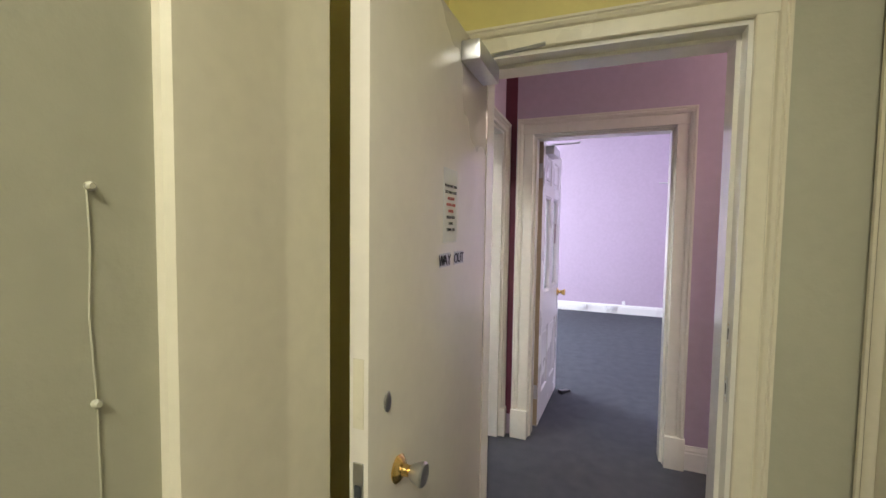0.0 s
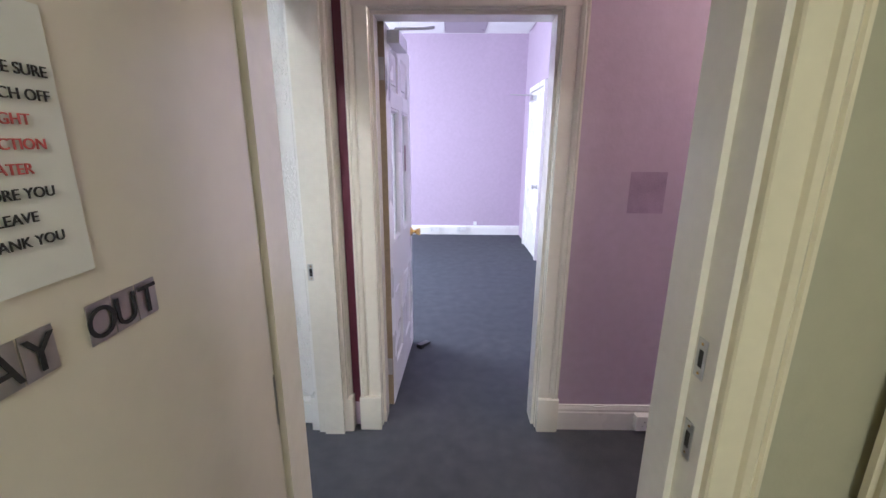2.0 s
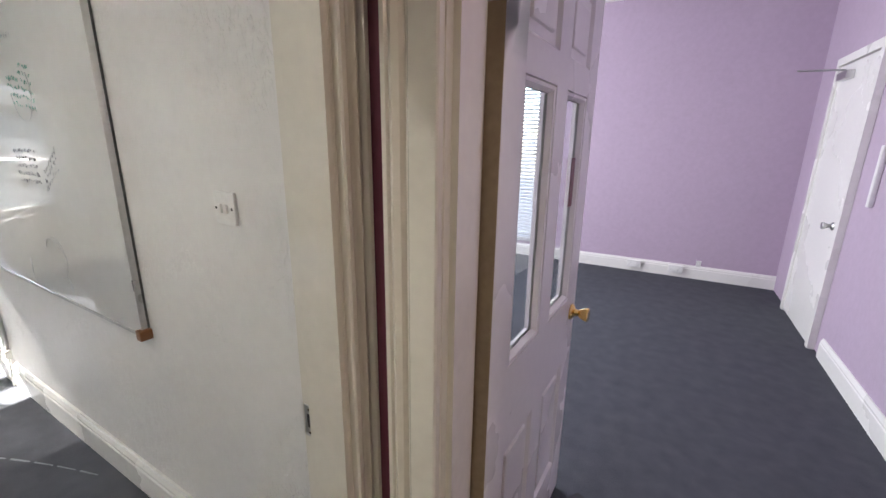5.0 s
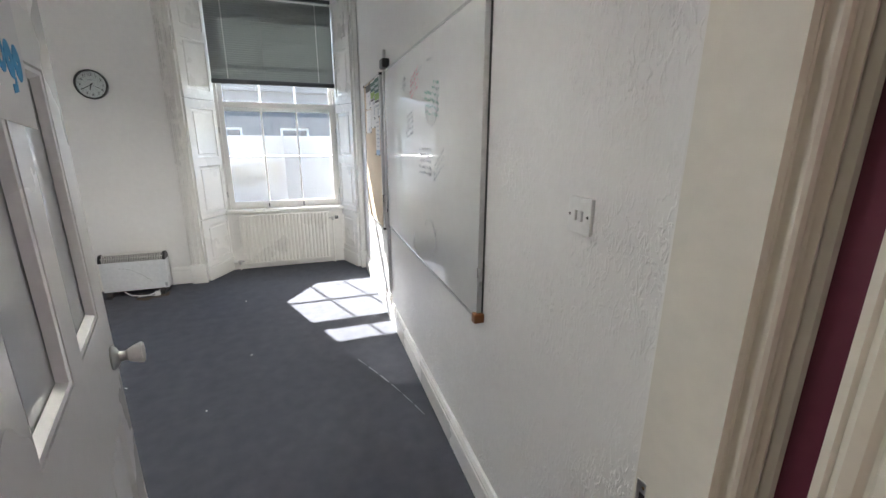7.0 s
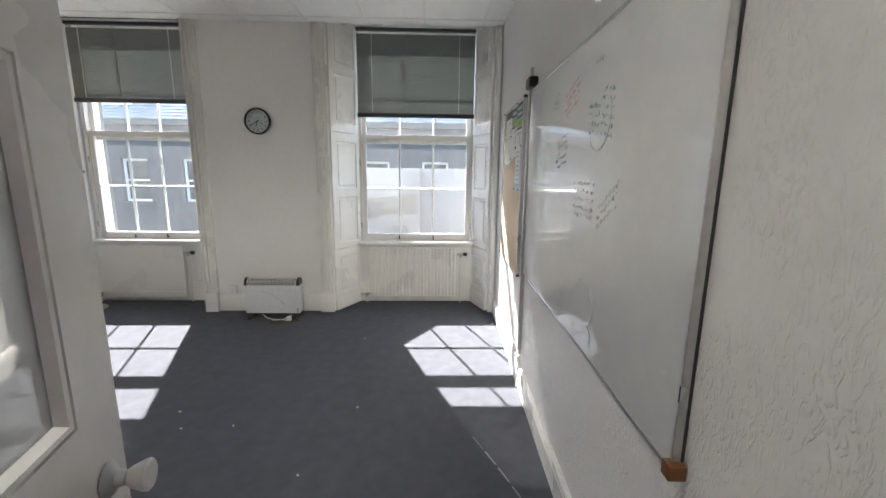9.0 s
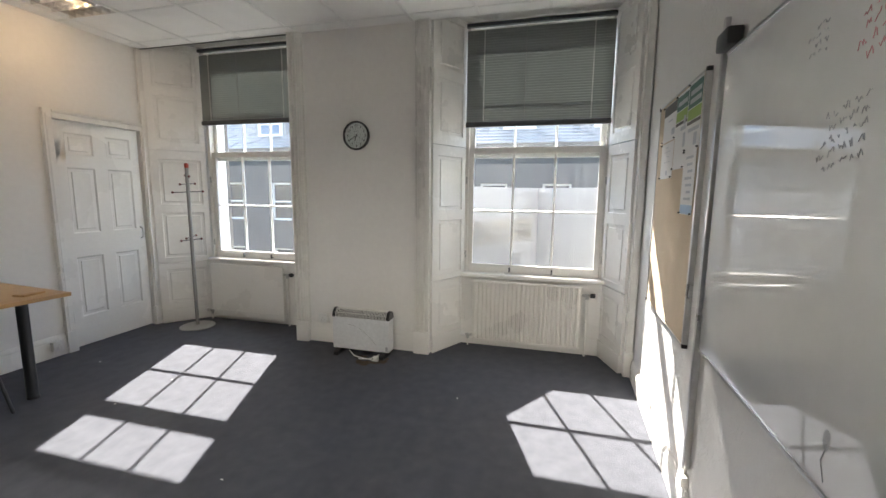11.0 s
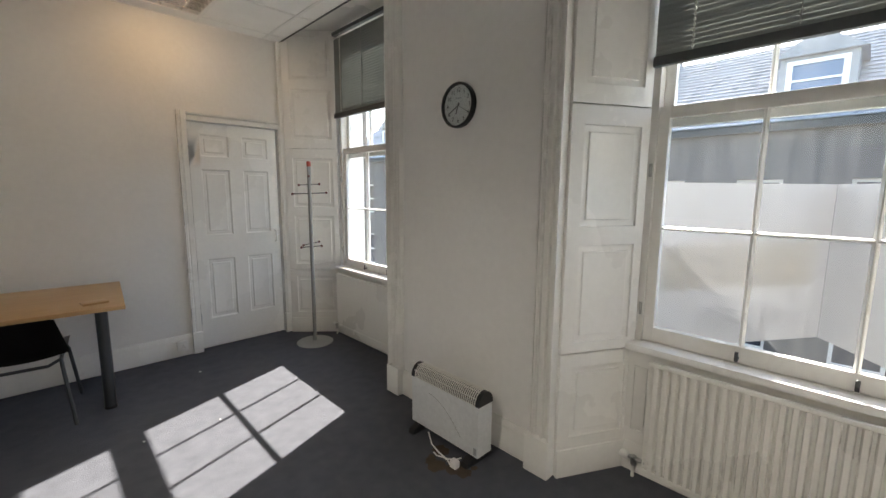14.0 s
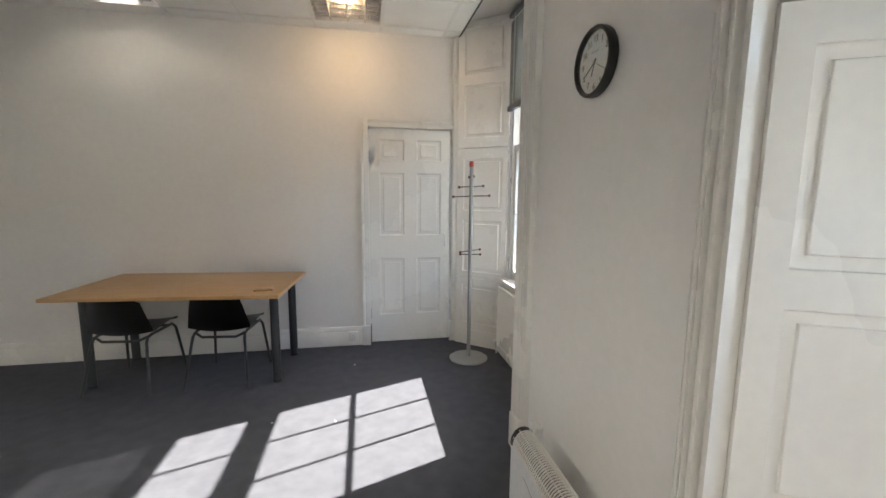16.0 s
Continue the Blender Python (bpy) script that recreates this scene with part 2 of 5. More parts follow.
# ---- mesh helpers ----
def box(bm, x0, x1, y0, y1, z0, z1, bevel=0.0, seg=2):
    vs = [bm.verts.new((x, y, z)) for x in (x0, x1) for y in (y0, y1) for z in (z0, z1)]
    fs = [bm.faces.new([vs[i] for i in q]) for q in ((0, 1, 3, 2), (4, 6, 7, 5), (0, 4, 5, 1), (2, 3, 7, 6), (0, 2, 6, 4), (1, 5, 7, 3))]
    if bevel:
        es = {e for f in fs for e in f.edges}
        bmesh.ops.bevel(bm, geom=list(es), offset=bevel, segments=seg, affect="EDGES", profile=0.6)
    return bm


def cube(*a, **k):
    return box(bmesh.new(), *a, **k)


def prism(bm, pts, z0, z1, place=lambda p, q, r: (p, q, r)):
    """Extrudes the closed outline pts from z0 to z1; place turns (p, q, r) into x, y, z."""
    low = [bm.verts.new(place(p, q, z0)) for p, q in pts]
    high = [bm.verts.new(place(p, q, z1)) for p, q in pts]
    n = len(pts)
    for i in range(n):
        bm.faces.new((low[i], low[(i + 1) % n], high[(i + 1) % n], high[i]))
    bm.faces.new(low[::-1])
    bm.faces.new(high)
    return bm


def tube(bm, pts, r, sides=10):
    pts = [Vector(p) for p in pts]
    rings = []
    for i, p in enumerate(pts):
        d = (pts[min(i + 1, len(pts) - 1)] - pts[max(i - 1, 0)]).normalized()
        a = d.orthogonal().normalized() if i == 0 else (rings_axis - d * rings_axis.dot(d)).normalized()
        rings_axis = a
        c = d.cross(a)
        rings.append([bm.verts.new(p + r * (math.cos(k * math.tau / sides) * a + math.sin(k * math.tau / sides) * c)) for k in range(sides)])
    for one, two in zip(rings, rings[1:]):
        for k in range(sides):
            bm.faces.new((one[k], one[(k + 1) % sides], two[(k + 1) % sides], two[k]))
    bm.faces.new(rings[0][::-1])
    bm.faces.new(rings[-1])
    return bm


def lathe(bm, profile, m=Matrix(), sides=24, ring=False):
    """Turns (radius, height) pairs about the z axis, then moves them by m."""
    rings = [[bm.verts.new(m @ Vector((r * math.cos(k * math.tau / sides), r * math.sin(k * math.tau / sides), h))) for k in range(sides)] for r, h in profile]
    for one, two in zip(rings, rings[1:] + rings[:1] if ring else rings[1:]):
        for k in range(sides):
            bm.faces.new((one[k], one[(k + 1) % sides], two[(k + 1) % sides], two[k]))
    if not ring:
        bm.faces.new(rings[0][::-1])
        bm.faces.new(rings[-1])
    return bm


def finish(bm, material, smooth=True):
    bmesh.ops.recalc_face_normals(bm, faces=bm.faces)
    me = bpy.data.meshes.new("mesh")
    bm.to_mesh(me)
    bm.free()
    me.materials.append(material)
    if smooth:
        me.shade_smooth()
        me.set_sharp_from_angle(angle=radians(32))
    return me


def structure(name, bm, material, label, category=""):
    ob = new(name, finish(bm, material))
    return tagged(ob, label, category or name.split("_")[0], kind="structure")


def thing(name, m, label, category, group=""):
    ob = new(name)
    ob.matrix_basis = m
    ob.empty_display_size = 0.1
    return tagged(ob, label, category, group)


def part(name, bm, material, parent, label=""):
    ob = new(name, finish(bm, material) if isinstance(bm, bmesh.types.BMesh) else bm)
    ob.parent = parent
    return tagged(ob, label)


def wall(name, axis, near, far, a0, a1, z0, z1, holes, material, label):
    """A wall that runs along x (axis 'x') or y, between near and far across, with holes (a, b, low, high)."""
    bm = bmesh.new()
    cuts = sorted({a0, a1, *[h[0] for h in holes], *[h[1] for h in holes]})
    for p, q in zip(cuts, cuts[1:]):
        spans = [(z0, z1)]
        for a, b, lo, hi in holes:
            if a <= p + 1e-6 and b >= q - 1e-6:
                spans = [s for u, v in spans for s in ((u, min(v, lo)), (max(u, hi), v)) if s[1] - s[0] > 1e-4]
        for u, v in spans:
            box(bm, *((p, q, near, far) if axis == "x" else (near, far, p, q)), u, v)
    return structure(name, bm, material, label, "wall")


def sunk_panel(bm, x0, x1, z0, z1, y, s, steps):
    """A moulded panel in the plane y, seen from the side s (+1: +y): nested rectangles (inset, depth)."""
    last = None
    for inset, depth in steps:
        ring = [bm.verts.new((x, y - s * depth, z)) for x, z in ((x0 + inset, z0 + inset), (x1 - inset, z0 + inset), (x1 - inset, z1 - inset), (x0 + inset, z1 - inset))]
        if last:
            for k in range(4):
                bm.faces.new((last[k], last[(k + 1) % 4], ring[(k + 1) % 4], ring[k]))
        last = ring
    bm.faces.new(last)
    return bm


MOULD = ((0.0, 0.0), (0.003, 0.003), (0.011, 0.011), (0.036, 0.0125), (0.039, 0.006), (0.043, 0.0045), (0.047, 0.0055))


def panelled(parent, width, low, high, thick, cells, material, two_sided=True, glazed=(), glass_material=None, bead_material=None, mould=MOULD):
    """Stiles and rails with sunk panels or panes, from x 0 to width, y 0 to thick; cells are (x0, x1, z0, z1)."""
    bm = bmesh.new()
    xs = sorted({0.0, width, *[v for c in cells for v in c[:2]]})
    zs = sorted({low, high, *[v for c in cells for v in c[2:]]})
    for a, b in zip(xs, xs[1:]):
        for c, d in zip(zs, zs[1:]):
            if not any(k[0] <= a + 1e-6 and k[1] >= b - 1e-6 and k[2] <= c + 1e-6 and k[3] >= d - 1e-6 for k in cells):
                box(bm, a, b, 0, thick, c, d)
    bmesh.ops.remove_doubles(bm, verts=bm.verts, dist=1e-5)
    part("stiles_and_rails", bm, material, parent)
    for n, c in enumerate(cells):
        if n in glazed:
            bead = bmesh.new()
            for y, s in ((thick, 1), (0, -1)):
                sunk_frame(bead, *c, y, s)
            part("glazing_bead", bead, bead_material or material, parent)
            pane = part("pane", cube(c[0] + 0.01, c[1] - 0.01, thick / 2 - 0.002, thick / 2 + 0.002, c[2] + 0.01, c[3] - 0.01), glass_material, parent)
            pane.visible_shadow = False
        else:
            pb = bmesh.new()
            sunk_panel(pb, *c, thick, 1, mould)
            if two_sided:
                sunk_panel(pb, *c, 0, -1, mould)
            part("panel", pb, material, parent)


def sunk_frame(bm, x0, x1, z0, z1, y, s):
    last = None
    for inset, depth in ((0.0, 0.0), (0.001, 0.008), (0.004, 0.008), (0.005, 0.001), (0.012, 0.003), (0.020, 0.018)):
        ring = [bm.verts.new((x, y - s * depth, z)) for x, z in ((x0 + inset, z0 + inset), (x1 - inset, z0 + inset), (x1 - inset, z1 - inset), (x0 + inset, z1 - inset))]
        if last:
            for k in range(4):
                bm.faces.new((last[k], last[(k + 1) % 4], ring[(k + 1) % 4], ring[k]))
        last = ring


def text_mesh(body, size, m, depth=0.0005):
    cu = bpy.data.curves.new("lettering", "FONT")
    cu.body, cu.size, cu.extrude, cu.align_x = body, size, depth, "CENTER"
    ob = bpy.data.objects.new("lettering", cu)
    scene.collection.objects.link(ob)
    me = bpy.data.meshes.new_from_object(ob.evaluated_get(bpy.context.evaluated_depsgraph_get()))
    bpy.data.objects.remove(ob)
    me.transform(m)
    return me


def lettering(name, body, size, m, material, parent):
    me = text_mesh(body, size, m)
    me.materials.clear()
    me.materials.append(material)
    ob = new(name, me)
    ob.parent = parent
    return ob


# ---- large structure ----
NORTH, SOUTH, PIER, SASH, EAST_ROOM = 3.02, -1.62, -5.178, -5.60, -0.87
LOBBY_WEST = -0.745
# the office's north wall runs two degrees out of square
SKEW = 0.0345


def north_y(x):
    return 3.0 - SKEW * (x + 1.2)


def on_north(x, out=0.0, z=0.0):
    """A place on the north wall's face, its local x along the wall towards the windows and y into the room."""
    return pose(x, north_y(x) - out, z, 0, 0, 180 - math.degrees(math.atan(SKEW)))


CEIL = 2.82
PD = 2.967

structure("floor", cube(-5.9, 3.2, -2.4, 8.0, -0.12, 0.0), CARPET, "worn blue-grey cord carpet over the whole floor", "floor")

wall("wall_south", "x", SOUTH - 0.16, SOUTH, -5.9, -0.7, 0, 3.2, [(-5.125, -4.35, 0, 2.02)], WHITE_WALL, "white painted wall behind the table")
wall("wall_closet_back", "x", SOUTH - 0.7, SOUTH - 0.6, -5.9, -3.9, 0, 3.2, [], WHITE_WALL, "plain wall at the back of the closet")
wall("wall_room_east", "y", EAST_ROOM, EAST_ROOM + 0.06, SOUTH, NORTH, 0, 3.2, [(2.035, 2.925, 0, 2.045)], WHITE_WALL, "white painted wall round the office doorway")
wall("wall_lobby_west", "y", EAST_ROOM + 0.06, LOBBY_WEST, 1.925, PD, 0, 3.2, [(2.035, 2.925, 0, 2.045)], PURPLE_WALL, "purple lobby wall round the office doorway")
wall("wall_lobby_north", "x", PD, 3.15, EAST_ROOM + 0.06, 1.05, 0, 3.2, [(-0.577, 0.274, 0, 2.02)], PURPLE_WALL, "dusky purple wall round the doorway to the lilac room")
wall("wall_lilac_south", "x", NORTH + 0.07, NORTH + 0.13, -3.4, EAST_ROOM + 0.06, 0, 3.2, [], PURPLE_WALL, "lilac wall backing the office")
wall("wall_passage_return", "y", 0.93, 1.05, 3.15, 7.65, 0, 3.2, [], PURPLE_WALL, "lilac wall between the room and the passage")
wall("wall_passage_north", "x", 3.47, 3.6, 1.05, 3.2, 0, 3.2, [(2.08, 2.8, 0, 2.0)], PURPLE_WALL, "pinkish purple wall behind the passage radiator")
wall("wall_lilac_far", "x", 7.65, 7.85, -3.4, 1.01, 0, 3.2, [(-3.1, -1.5, 0.2, 2.45)], PURPLE_WALL, "lilac far wall of the empty room")
wall("wall_lilac_west", "y", -3.5, -3.4, NORTH + 0.13, 7.85, 0, 3.2, [(4.2, 6.4, 0.6, 2.4)], PURPLE_WALL, "lilac side wall of the empty room")
wall("wall_front", "x", 1.76, 1.92, -0.69, 3.2, 0, 3.2, [(-0.585, 0.287, 0, 2.035)], PURPLE_WALL, "wall between entrance and inner lobby")
wall("wall_front_face", "x", 1.74, 1.76, -0.69, 3.2, 0, 3.2, [(-0.585, 0.287, 0, 2.035)], GREEN_WALL, "grey-green wall face round the entrance door")
wall("wall_entrance_west", "y", EAST_ROOM + 0.06, -0.69, -1.6, 1.925, 0, 3.2, [], GREEN_WALL, "grey-green wall behind the entrance pilaster")
wall("wall_entrance_east", "y", 0.60, 0.72, -1.6, 1.74, 0, 3.2, [(0.70, 1.57, 0, 2.02)], GREEN_WALL, "grey-green entrance wall with a door")
wall("wall_entrance_south", "x", -1.7, -1.6, EAST_ROOM + 0.06, 0.72, 0, 3.2, [], GREEN_WALL, "plain wall behind the entrance")
wall("wall_passage_east", "y", 3.2, 3.3, 1.92, 3.6, 0, 3.2, [], PURPLE_WALL, "plain end wall of the passage")
structure("wall_entrance_lining", cube(-0.69, -0.625, -1.6, 0.60, 0, 3.2), GREEN_WALL, "grey-green entrance wall face with a cable clipped to it", "wall")
structure("wall_yellow_return", cube(-0.69, -0.686, 0.908, 1.733, 0, 2.7), YELLOW_WALL, "yellow painted wall behind the open entrance door", "wall")
structure("wall_yellow_band", cube(-0.69, 0.60, 1.733, 1.74, 2.125, 2.7), YELLOW_WALL, "yellow painted wall above the entrance door", "wall")


def skirting(name, x0, y0, x1, y1, height=0.16, thick=0.022, material=GLOSS_WHITE, label="white gloss skirting board with a moulded top"):
    """A moulded board along a line, standing out on its left-hand side."""
    run = Vector((x1 - x0, y1 - y0, 0))
    length = run.length
    run.normalize()
    out = Vector((-run.y, run.x, 0))
    prof = [(0, 0), (thick, 0), (thick, height * 0.72), (thick * 0.8, height * 0.76), (thick * 0.85, height * 0.84), (thick * 0.45, height * 0.95), (thick * 0.35, height), (0, height)]
    bm = bmesh.new()
    prism(bm, prof, 0, length, lambda p, q, r: Vector((x0, y0, 0)) + out * p + run * r + Vector((0, 0, q)))
    return structure(name, bm, material, label, "skirting board")


def plan_prism(name, pts, z0, z1, material, label):
    return structure(name, prism(bmesh.new(), pts, z0, z1), material, label, "wall")


plan_prism("wall_north", [(EAST_ROOM, north_y(EAST_ROOM)), (EAST_ROOM, 3.088), (-3.505, 3.088), (-3.505, 3.25), (-5.9, 3.25), (-5.9, north_y(-5.9))], 0, 3.2, PAPER_WALL, "white painted textured wall beside the whiteboard")
# window wall: three piers with splayed reveals, heads and aprons
plan_prism("wall_west_pier", [(PIER, 0.15), (PIER, 1.45), (-5.56, 1.66), (-5.85, 1.66), (-5.85, -0.05), (-5.56, -0.05)], 0, 3.2, WHITE_WALL, "white pier between the two windows")
plan_prism("wall_west_south", [(PIER, -1.8), (PIER, -1.575), (-5.56, -1.24), (-5.85, -1.24), (-5.85, -1.8)], 0, 3.2, WHITE_WALL, "white corner beside the window")
plan_prism("wall_west_north", [(PIER, 3.068), (PIER, 3.2), (-5.85, 3.2), (-5.85, 2.93), (-5.56, 2.93)], 0, 3.2, WHITE_WALL, "white corner beside the window")
for y0, y1 in ((1.45, 3.068), (-1.575, 0.15)):
    inner = (1.66, 2.93) if y0 > 0 else (-1.24, -0.05)
    structure("window_head", cube(-5.85, PIER, y0, y1, 2.93, 3.2), GLOSS_WHITE, "white soffit over the window recess", "wall")
    structure("window_apron", cube(-5.85, -5.52, inner[0], inner[1], 0, 0.655), GLOSS_WHITE, "white panelled apron under the window", "wall")
    skirting("baseboard", -5.52, inner[1], -5.52, inner[0], 0.15, 0.012)
    for lo, hi in ((inner[0] + 0.03, inner[0] + 0.10), (inner[1] - 0.115, inner[1] - 0.035)):
        frame_bm = bmesh.new()
        for a, b, c, d in ((lo, lo + 0.008, 0.22, 0.57), (hi - 0.008, hi, 0.22, 0.57), (lo + 0.008, hi - 0.008, 0.22, 0.228), (lo + 0.008, hi - 0.008, 0.562, 0.57)):
            box(frame_bm, -5.52, -5.513, a, b, c, d)
        structure("trim_apron_panel", frame_bm, GLOSS_WHITE, "narrow panel moulding beside the radiator", "trim")

# ceilings
def tiled_ceiling(name, x0, x1, y0, y1, z, gx, gy, tile, gaps, label):
    bm = bmesh.new()
    nx0, nx1 = math.floor((x0 - gx) / tile), math.ceil((x1 - gx) / tile)
    ny0, ny1 = math.floor((y0 - gy) / tile), math.ceil((y1 - gy) / tile)
    for i in range(nx0, nx1):
        for j in range(ny0, ny1):
            if (i, j) in gaps:
                continue
            a, b = max(x0, gx + i * tile + 0.013), min(x1, gx + (i + 1) * tile - 0.013)
            c, d = max(y0, gy + j * tile + 0.013), min(y1, gy + (j + 1) * tile - 0.013)
            if b - a > 0.02 and d - c > 0.02:
                box(bm, a, b, c, d, z + 0.004, z + 0.02)
    structure(name, bm, CEILING, label, "ceiling")
    bars = bmesh.new()
    for i in range(nx0, nx1 + 1):
        x = gx + i * tile
        if x0 < x < x1:
            box(bars, x - 0.0125, x + 0.0125, y0, y1, z, z + 0.010)
    for j in range(ny0, ny1 + 1):
        y = gy + j * tile
        if y0 < y < y1:
            box(bars, x0, x1, y - 0.0125, y + 0.0125, z - 0.001, z + 0.009)
    structure("ceiling_grid", bars, TBAR, "white metal grid between the ceiling tiles", "ceiling")


TILE, GX, GY = 0.55, -3.93, -1.46
FIT_CELLS = [(-1, 0), (2, 0), (-1, 5), (2, 5), (4, 5)]
tiled_ceiling("ceiling", PIER, EAST_ROOM, SOUTH, NORTH + 0.12, CEIL, GX, GY, TILE, FIT_CELLS, "suspended ceiling of white mineral tiles")
tiled_ceiling("ceiling_lilac", -3.4, 0.93, NORTH + 0.13, 7.65, 2.98, -3.3, 3.4, 0.6, [(5, 6)], "suspended tile ceiling of the lilac room")
# dark strip stands in for the shade in the ceiling's open edge joint
structure("ceiling_edge_gap", cube(PIER + 0.001, PIER + 0.014, SOUTH, 0.13, CEIL - 0.006, CEIL - 0.0015), SLAT_DARK, "dark strip for the shade in the ceiling edge joint", "ceiling")
structure("ceiling_slab", cube(-6.0, 3.3, -2.4, 8.0, 3.2, 3.35), WHITE_WALL, "floor slab above the ceilings", "ceiling")
structure("ceiling_lobby", cube(-0.745, 3.2, -1.6, PD + 0.05, 2.72, 2.80), WHITE_WALL, "plain white lobby ceiling", "ceiling")
structure("ceiling_passage", cube(1.05, 3.2, PD + 0.05, 3.6, 2.72, 2.80), WHITE_WALL, "plain white passage ceiling", "ceiling")


# ---- joinery ----
skirting("baseboard", EAST_ROOM, north_y(EAST_ROOM), -5.11, north_y(-5.11), 0.155)
skirting("baseboard", -4.28, SOUTH, EAST_ROOM, SOUTH, 0.18)
skirting("baseboard", PIER, 1.32, PIER, 0.25, 0.18)
skirting("baseboard", EAST_ROOM, SOUTH, EAST_ROOM, 1.94, 0.165)
skirting("baseboard", 1.05, PD, 0.36, PD, 0.14)
skirting("baseboard", 0.93, 7.65, -3.4, 7.65, 0.15)
skirting("baseboard", 0.93, 3.16, 0.93, 6.02, 0.15)
skirting("baseboard", 2.04, 3.47, 1.05, 3.47, 0.15)

# the fluted profile of the door and window surrounds: (along, proud)
FLUTED = [(0, 0), (0, 0.018), (0.006, 0.022), (0.026, 0.022), (0.0265, 0.006), (0.031, 0.006), (0.032, 0.018), (0.038, 0.024), (0.046, 0.018), (0.0465, 0.006), (0.050, 0.006), (0.051, 0.020), (0.058, 0.028), (0.066, 0.028), (0.070, 0.021), (0.0705, 0.010), (0.076, 0.010), (0.077, 0.026), (0.086, 0.036), (0.100, 0.038), (0.105, 0.034), (0.105, 0)]


# a plainer surround: a flat board with a raised bead towards its outer edge
PLAIN = [(0, 0), (0, 0.020), (0.004, 0.024), (0.058, 0.024), (0.062, 0.020), (0.066, 0.020), (0.072, 0.030), (0.084, 0.036), (0.092, 0.032), (0.096, 0.038), (0.105, 0.038), (0.105, 0)]


def surround(name, m, opening, head, width, material, label, plinth=0.19, left=True, right=True, top=True, shape=FLUTED, narrow=None):
    """A moulded door surround in its own plane: x along the wall, y out of it."""
    ob = thing(name, m, label, "door frame")
    tagged(ob, kind="structure")
    k = width / 0.105
    if left:
        part("architrave", prism(bmesh.new(), [(p * k, q) for p, q in shape], plinth, head + width, lambda p, q, r: (-p, q, r)), material, ob)
        part("plinth_block", cube(-width - 0.006, 0.0, 0, 0.046, 0, plinth, bevel=0.004), material, ob)
    if right:
        wide = narrow or width
        part("architrave", prism(bmesh.new(), [(p * wide / 0.105, q) for p, q in shape], plinth, head + width, lambda p, q, r: (opening + p, q, r)), material, ob)
        part("plinth_block", cube(opening, opening + wide + 0.006, 0, 0.046, 0, plinth, bevel=0.004), material, ob)
    if top:
        part("head_moulding", prism(bmesh.new(), [(p * k, q + 0.002) for p, q in shape], -width * left, opening + (narrow or width) * right, lambda p, q, r: (r, q, head + p)), material, ob)
    return ob


def lining(name, axis, a, b, near, far, head, material, label, thick=0.025, stop=None):
    """Jamb linings and head of an opening from a to b, running through the wall from near to far."""
    bm = bmesh.new()
    put = (lambda p, q, u, v, z0, z1: box(bm, p, q, u, v, z0, z1)) if axis == "x" else (lambda p, q, u, v, z0, z1: box(bm, u, v, p, q, z0, z1))
    put(a, a + thick, near, far, 0, head)
    put(b - thick, b, near, far, 0, head)
    put(a + thick, b - thick, near, far, head - thick, head)
    if stop:
        put(a + thick, a + thick + 0.014, stop[0], stop[1], 0, head - thick)
        put(b - thick - 0.014, b - thick, stop[0], stop[1], 0, head - thick)
        put(a + thick + 0.014, b - thick - 0.014, stop[0], stop[1], head - thick - 0.014, head - thick)
    return structure(name, bm, material, label, "door frame")


lining("door_frame_lilac", "x", -0.577, 0.274, PD - 0.004, 3.154, 2.02, LOBBY_WHITE, "cream gloss door lining", stop=(PD + 0.02, PD + 0.12))
lining("door_frame_office", "y", 2.035, 2.925, EAST_ROOM - 0.004, LOBBY_WEST + 0.004, 2.045, LOBBY_WHITE, "glossy cream door lining with knocked paint", stop=(EAST_ROOM + 0.03, LOBBY_WEST + 0.003))
lining("door_frame_entrance", "x", -0.585, 0.287, 1.735, 1.925, 2.035, LOBBY_WHITE, "cream entrance door lining", stop=(1.80, 1.90))
surround("trim_lilac_door", pose(0.253, PD, 0, 0, 0, 180), 0.808, 2.0, 0.10, LOBBY_WHITE, "moulded cream surround of the lilac room's doorway", shape=PLAIN, narrow=0.103)
# thin maroon strip, much darker than the lilac wall behind it
structure("trim_lobby_corner", cube(LOBBY_WEST, -0.668, PD - 0.004, PD - 0.001, 0.14, 2.72), MAROON, "narrow dark maroon strip between the two doorways", "trim")
surround("trim_office_door_lobby", pose(LOBBY_WEST, 2.906, 0, 0, 0, -90) @ Matrix.Diagonal((1, 1.05, 1, 1)), 0.852, 2.02, 0.058, LOBBY_WHITE, "fluted cream surround of the office doorway", right=True)
surround("trim_office_door", pose(EAST_ROOM, 2.05, 0, 0, 0, 90), 0.862, 2.02, 0.10, GLOSS_WHITE, "white surround of the office doorway", right=True)
surround("trim_entrance_door", pose(0.275, 1.74, 0, 0, 0, 180), 0.85, 2.025, 0.085, GLOSS_CREAM, "moulded cream surround of the entrance door", plinth=0.16, shape=PLAIN)
surround("trim_entrance_side", pose(0.60, 0.70, 0, 0, 0, 90), 0.87, 2.02, 0.15, GLOSS_CREAM, "cream surround of the side door", plinth=0.16, shape=PLAIN)
structure("door_side", cube(0.63, 0.67, 0.70, 1.57, 0.01, 2.02), GLOSS_WHITE, "closed white flush side door", "door")
bm = bmesh.new()
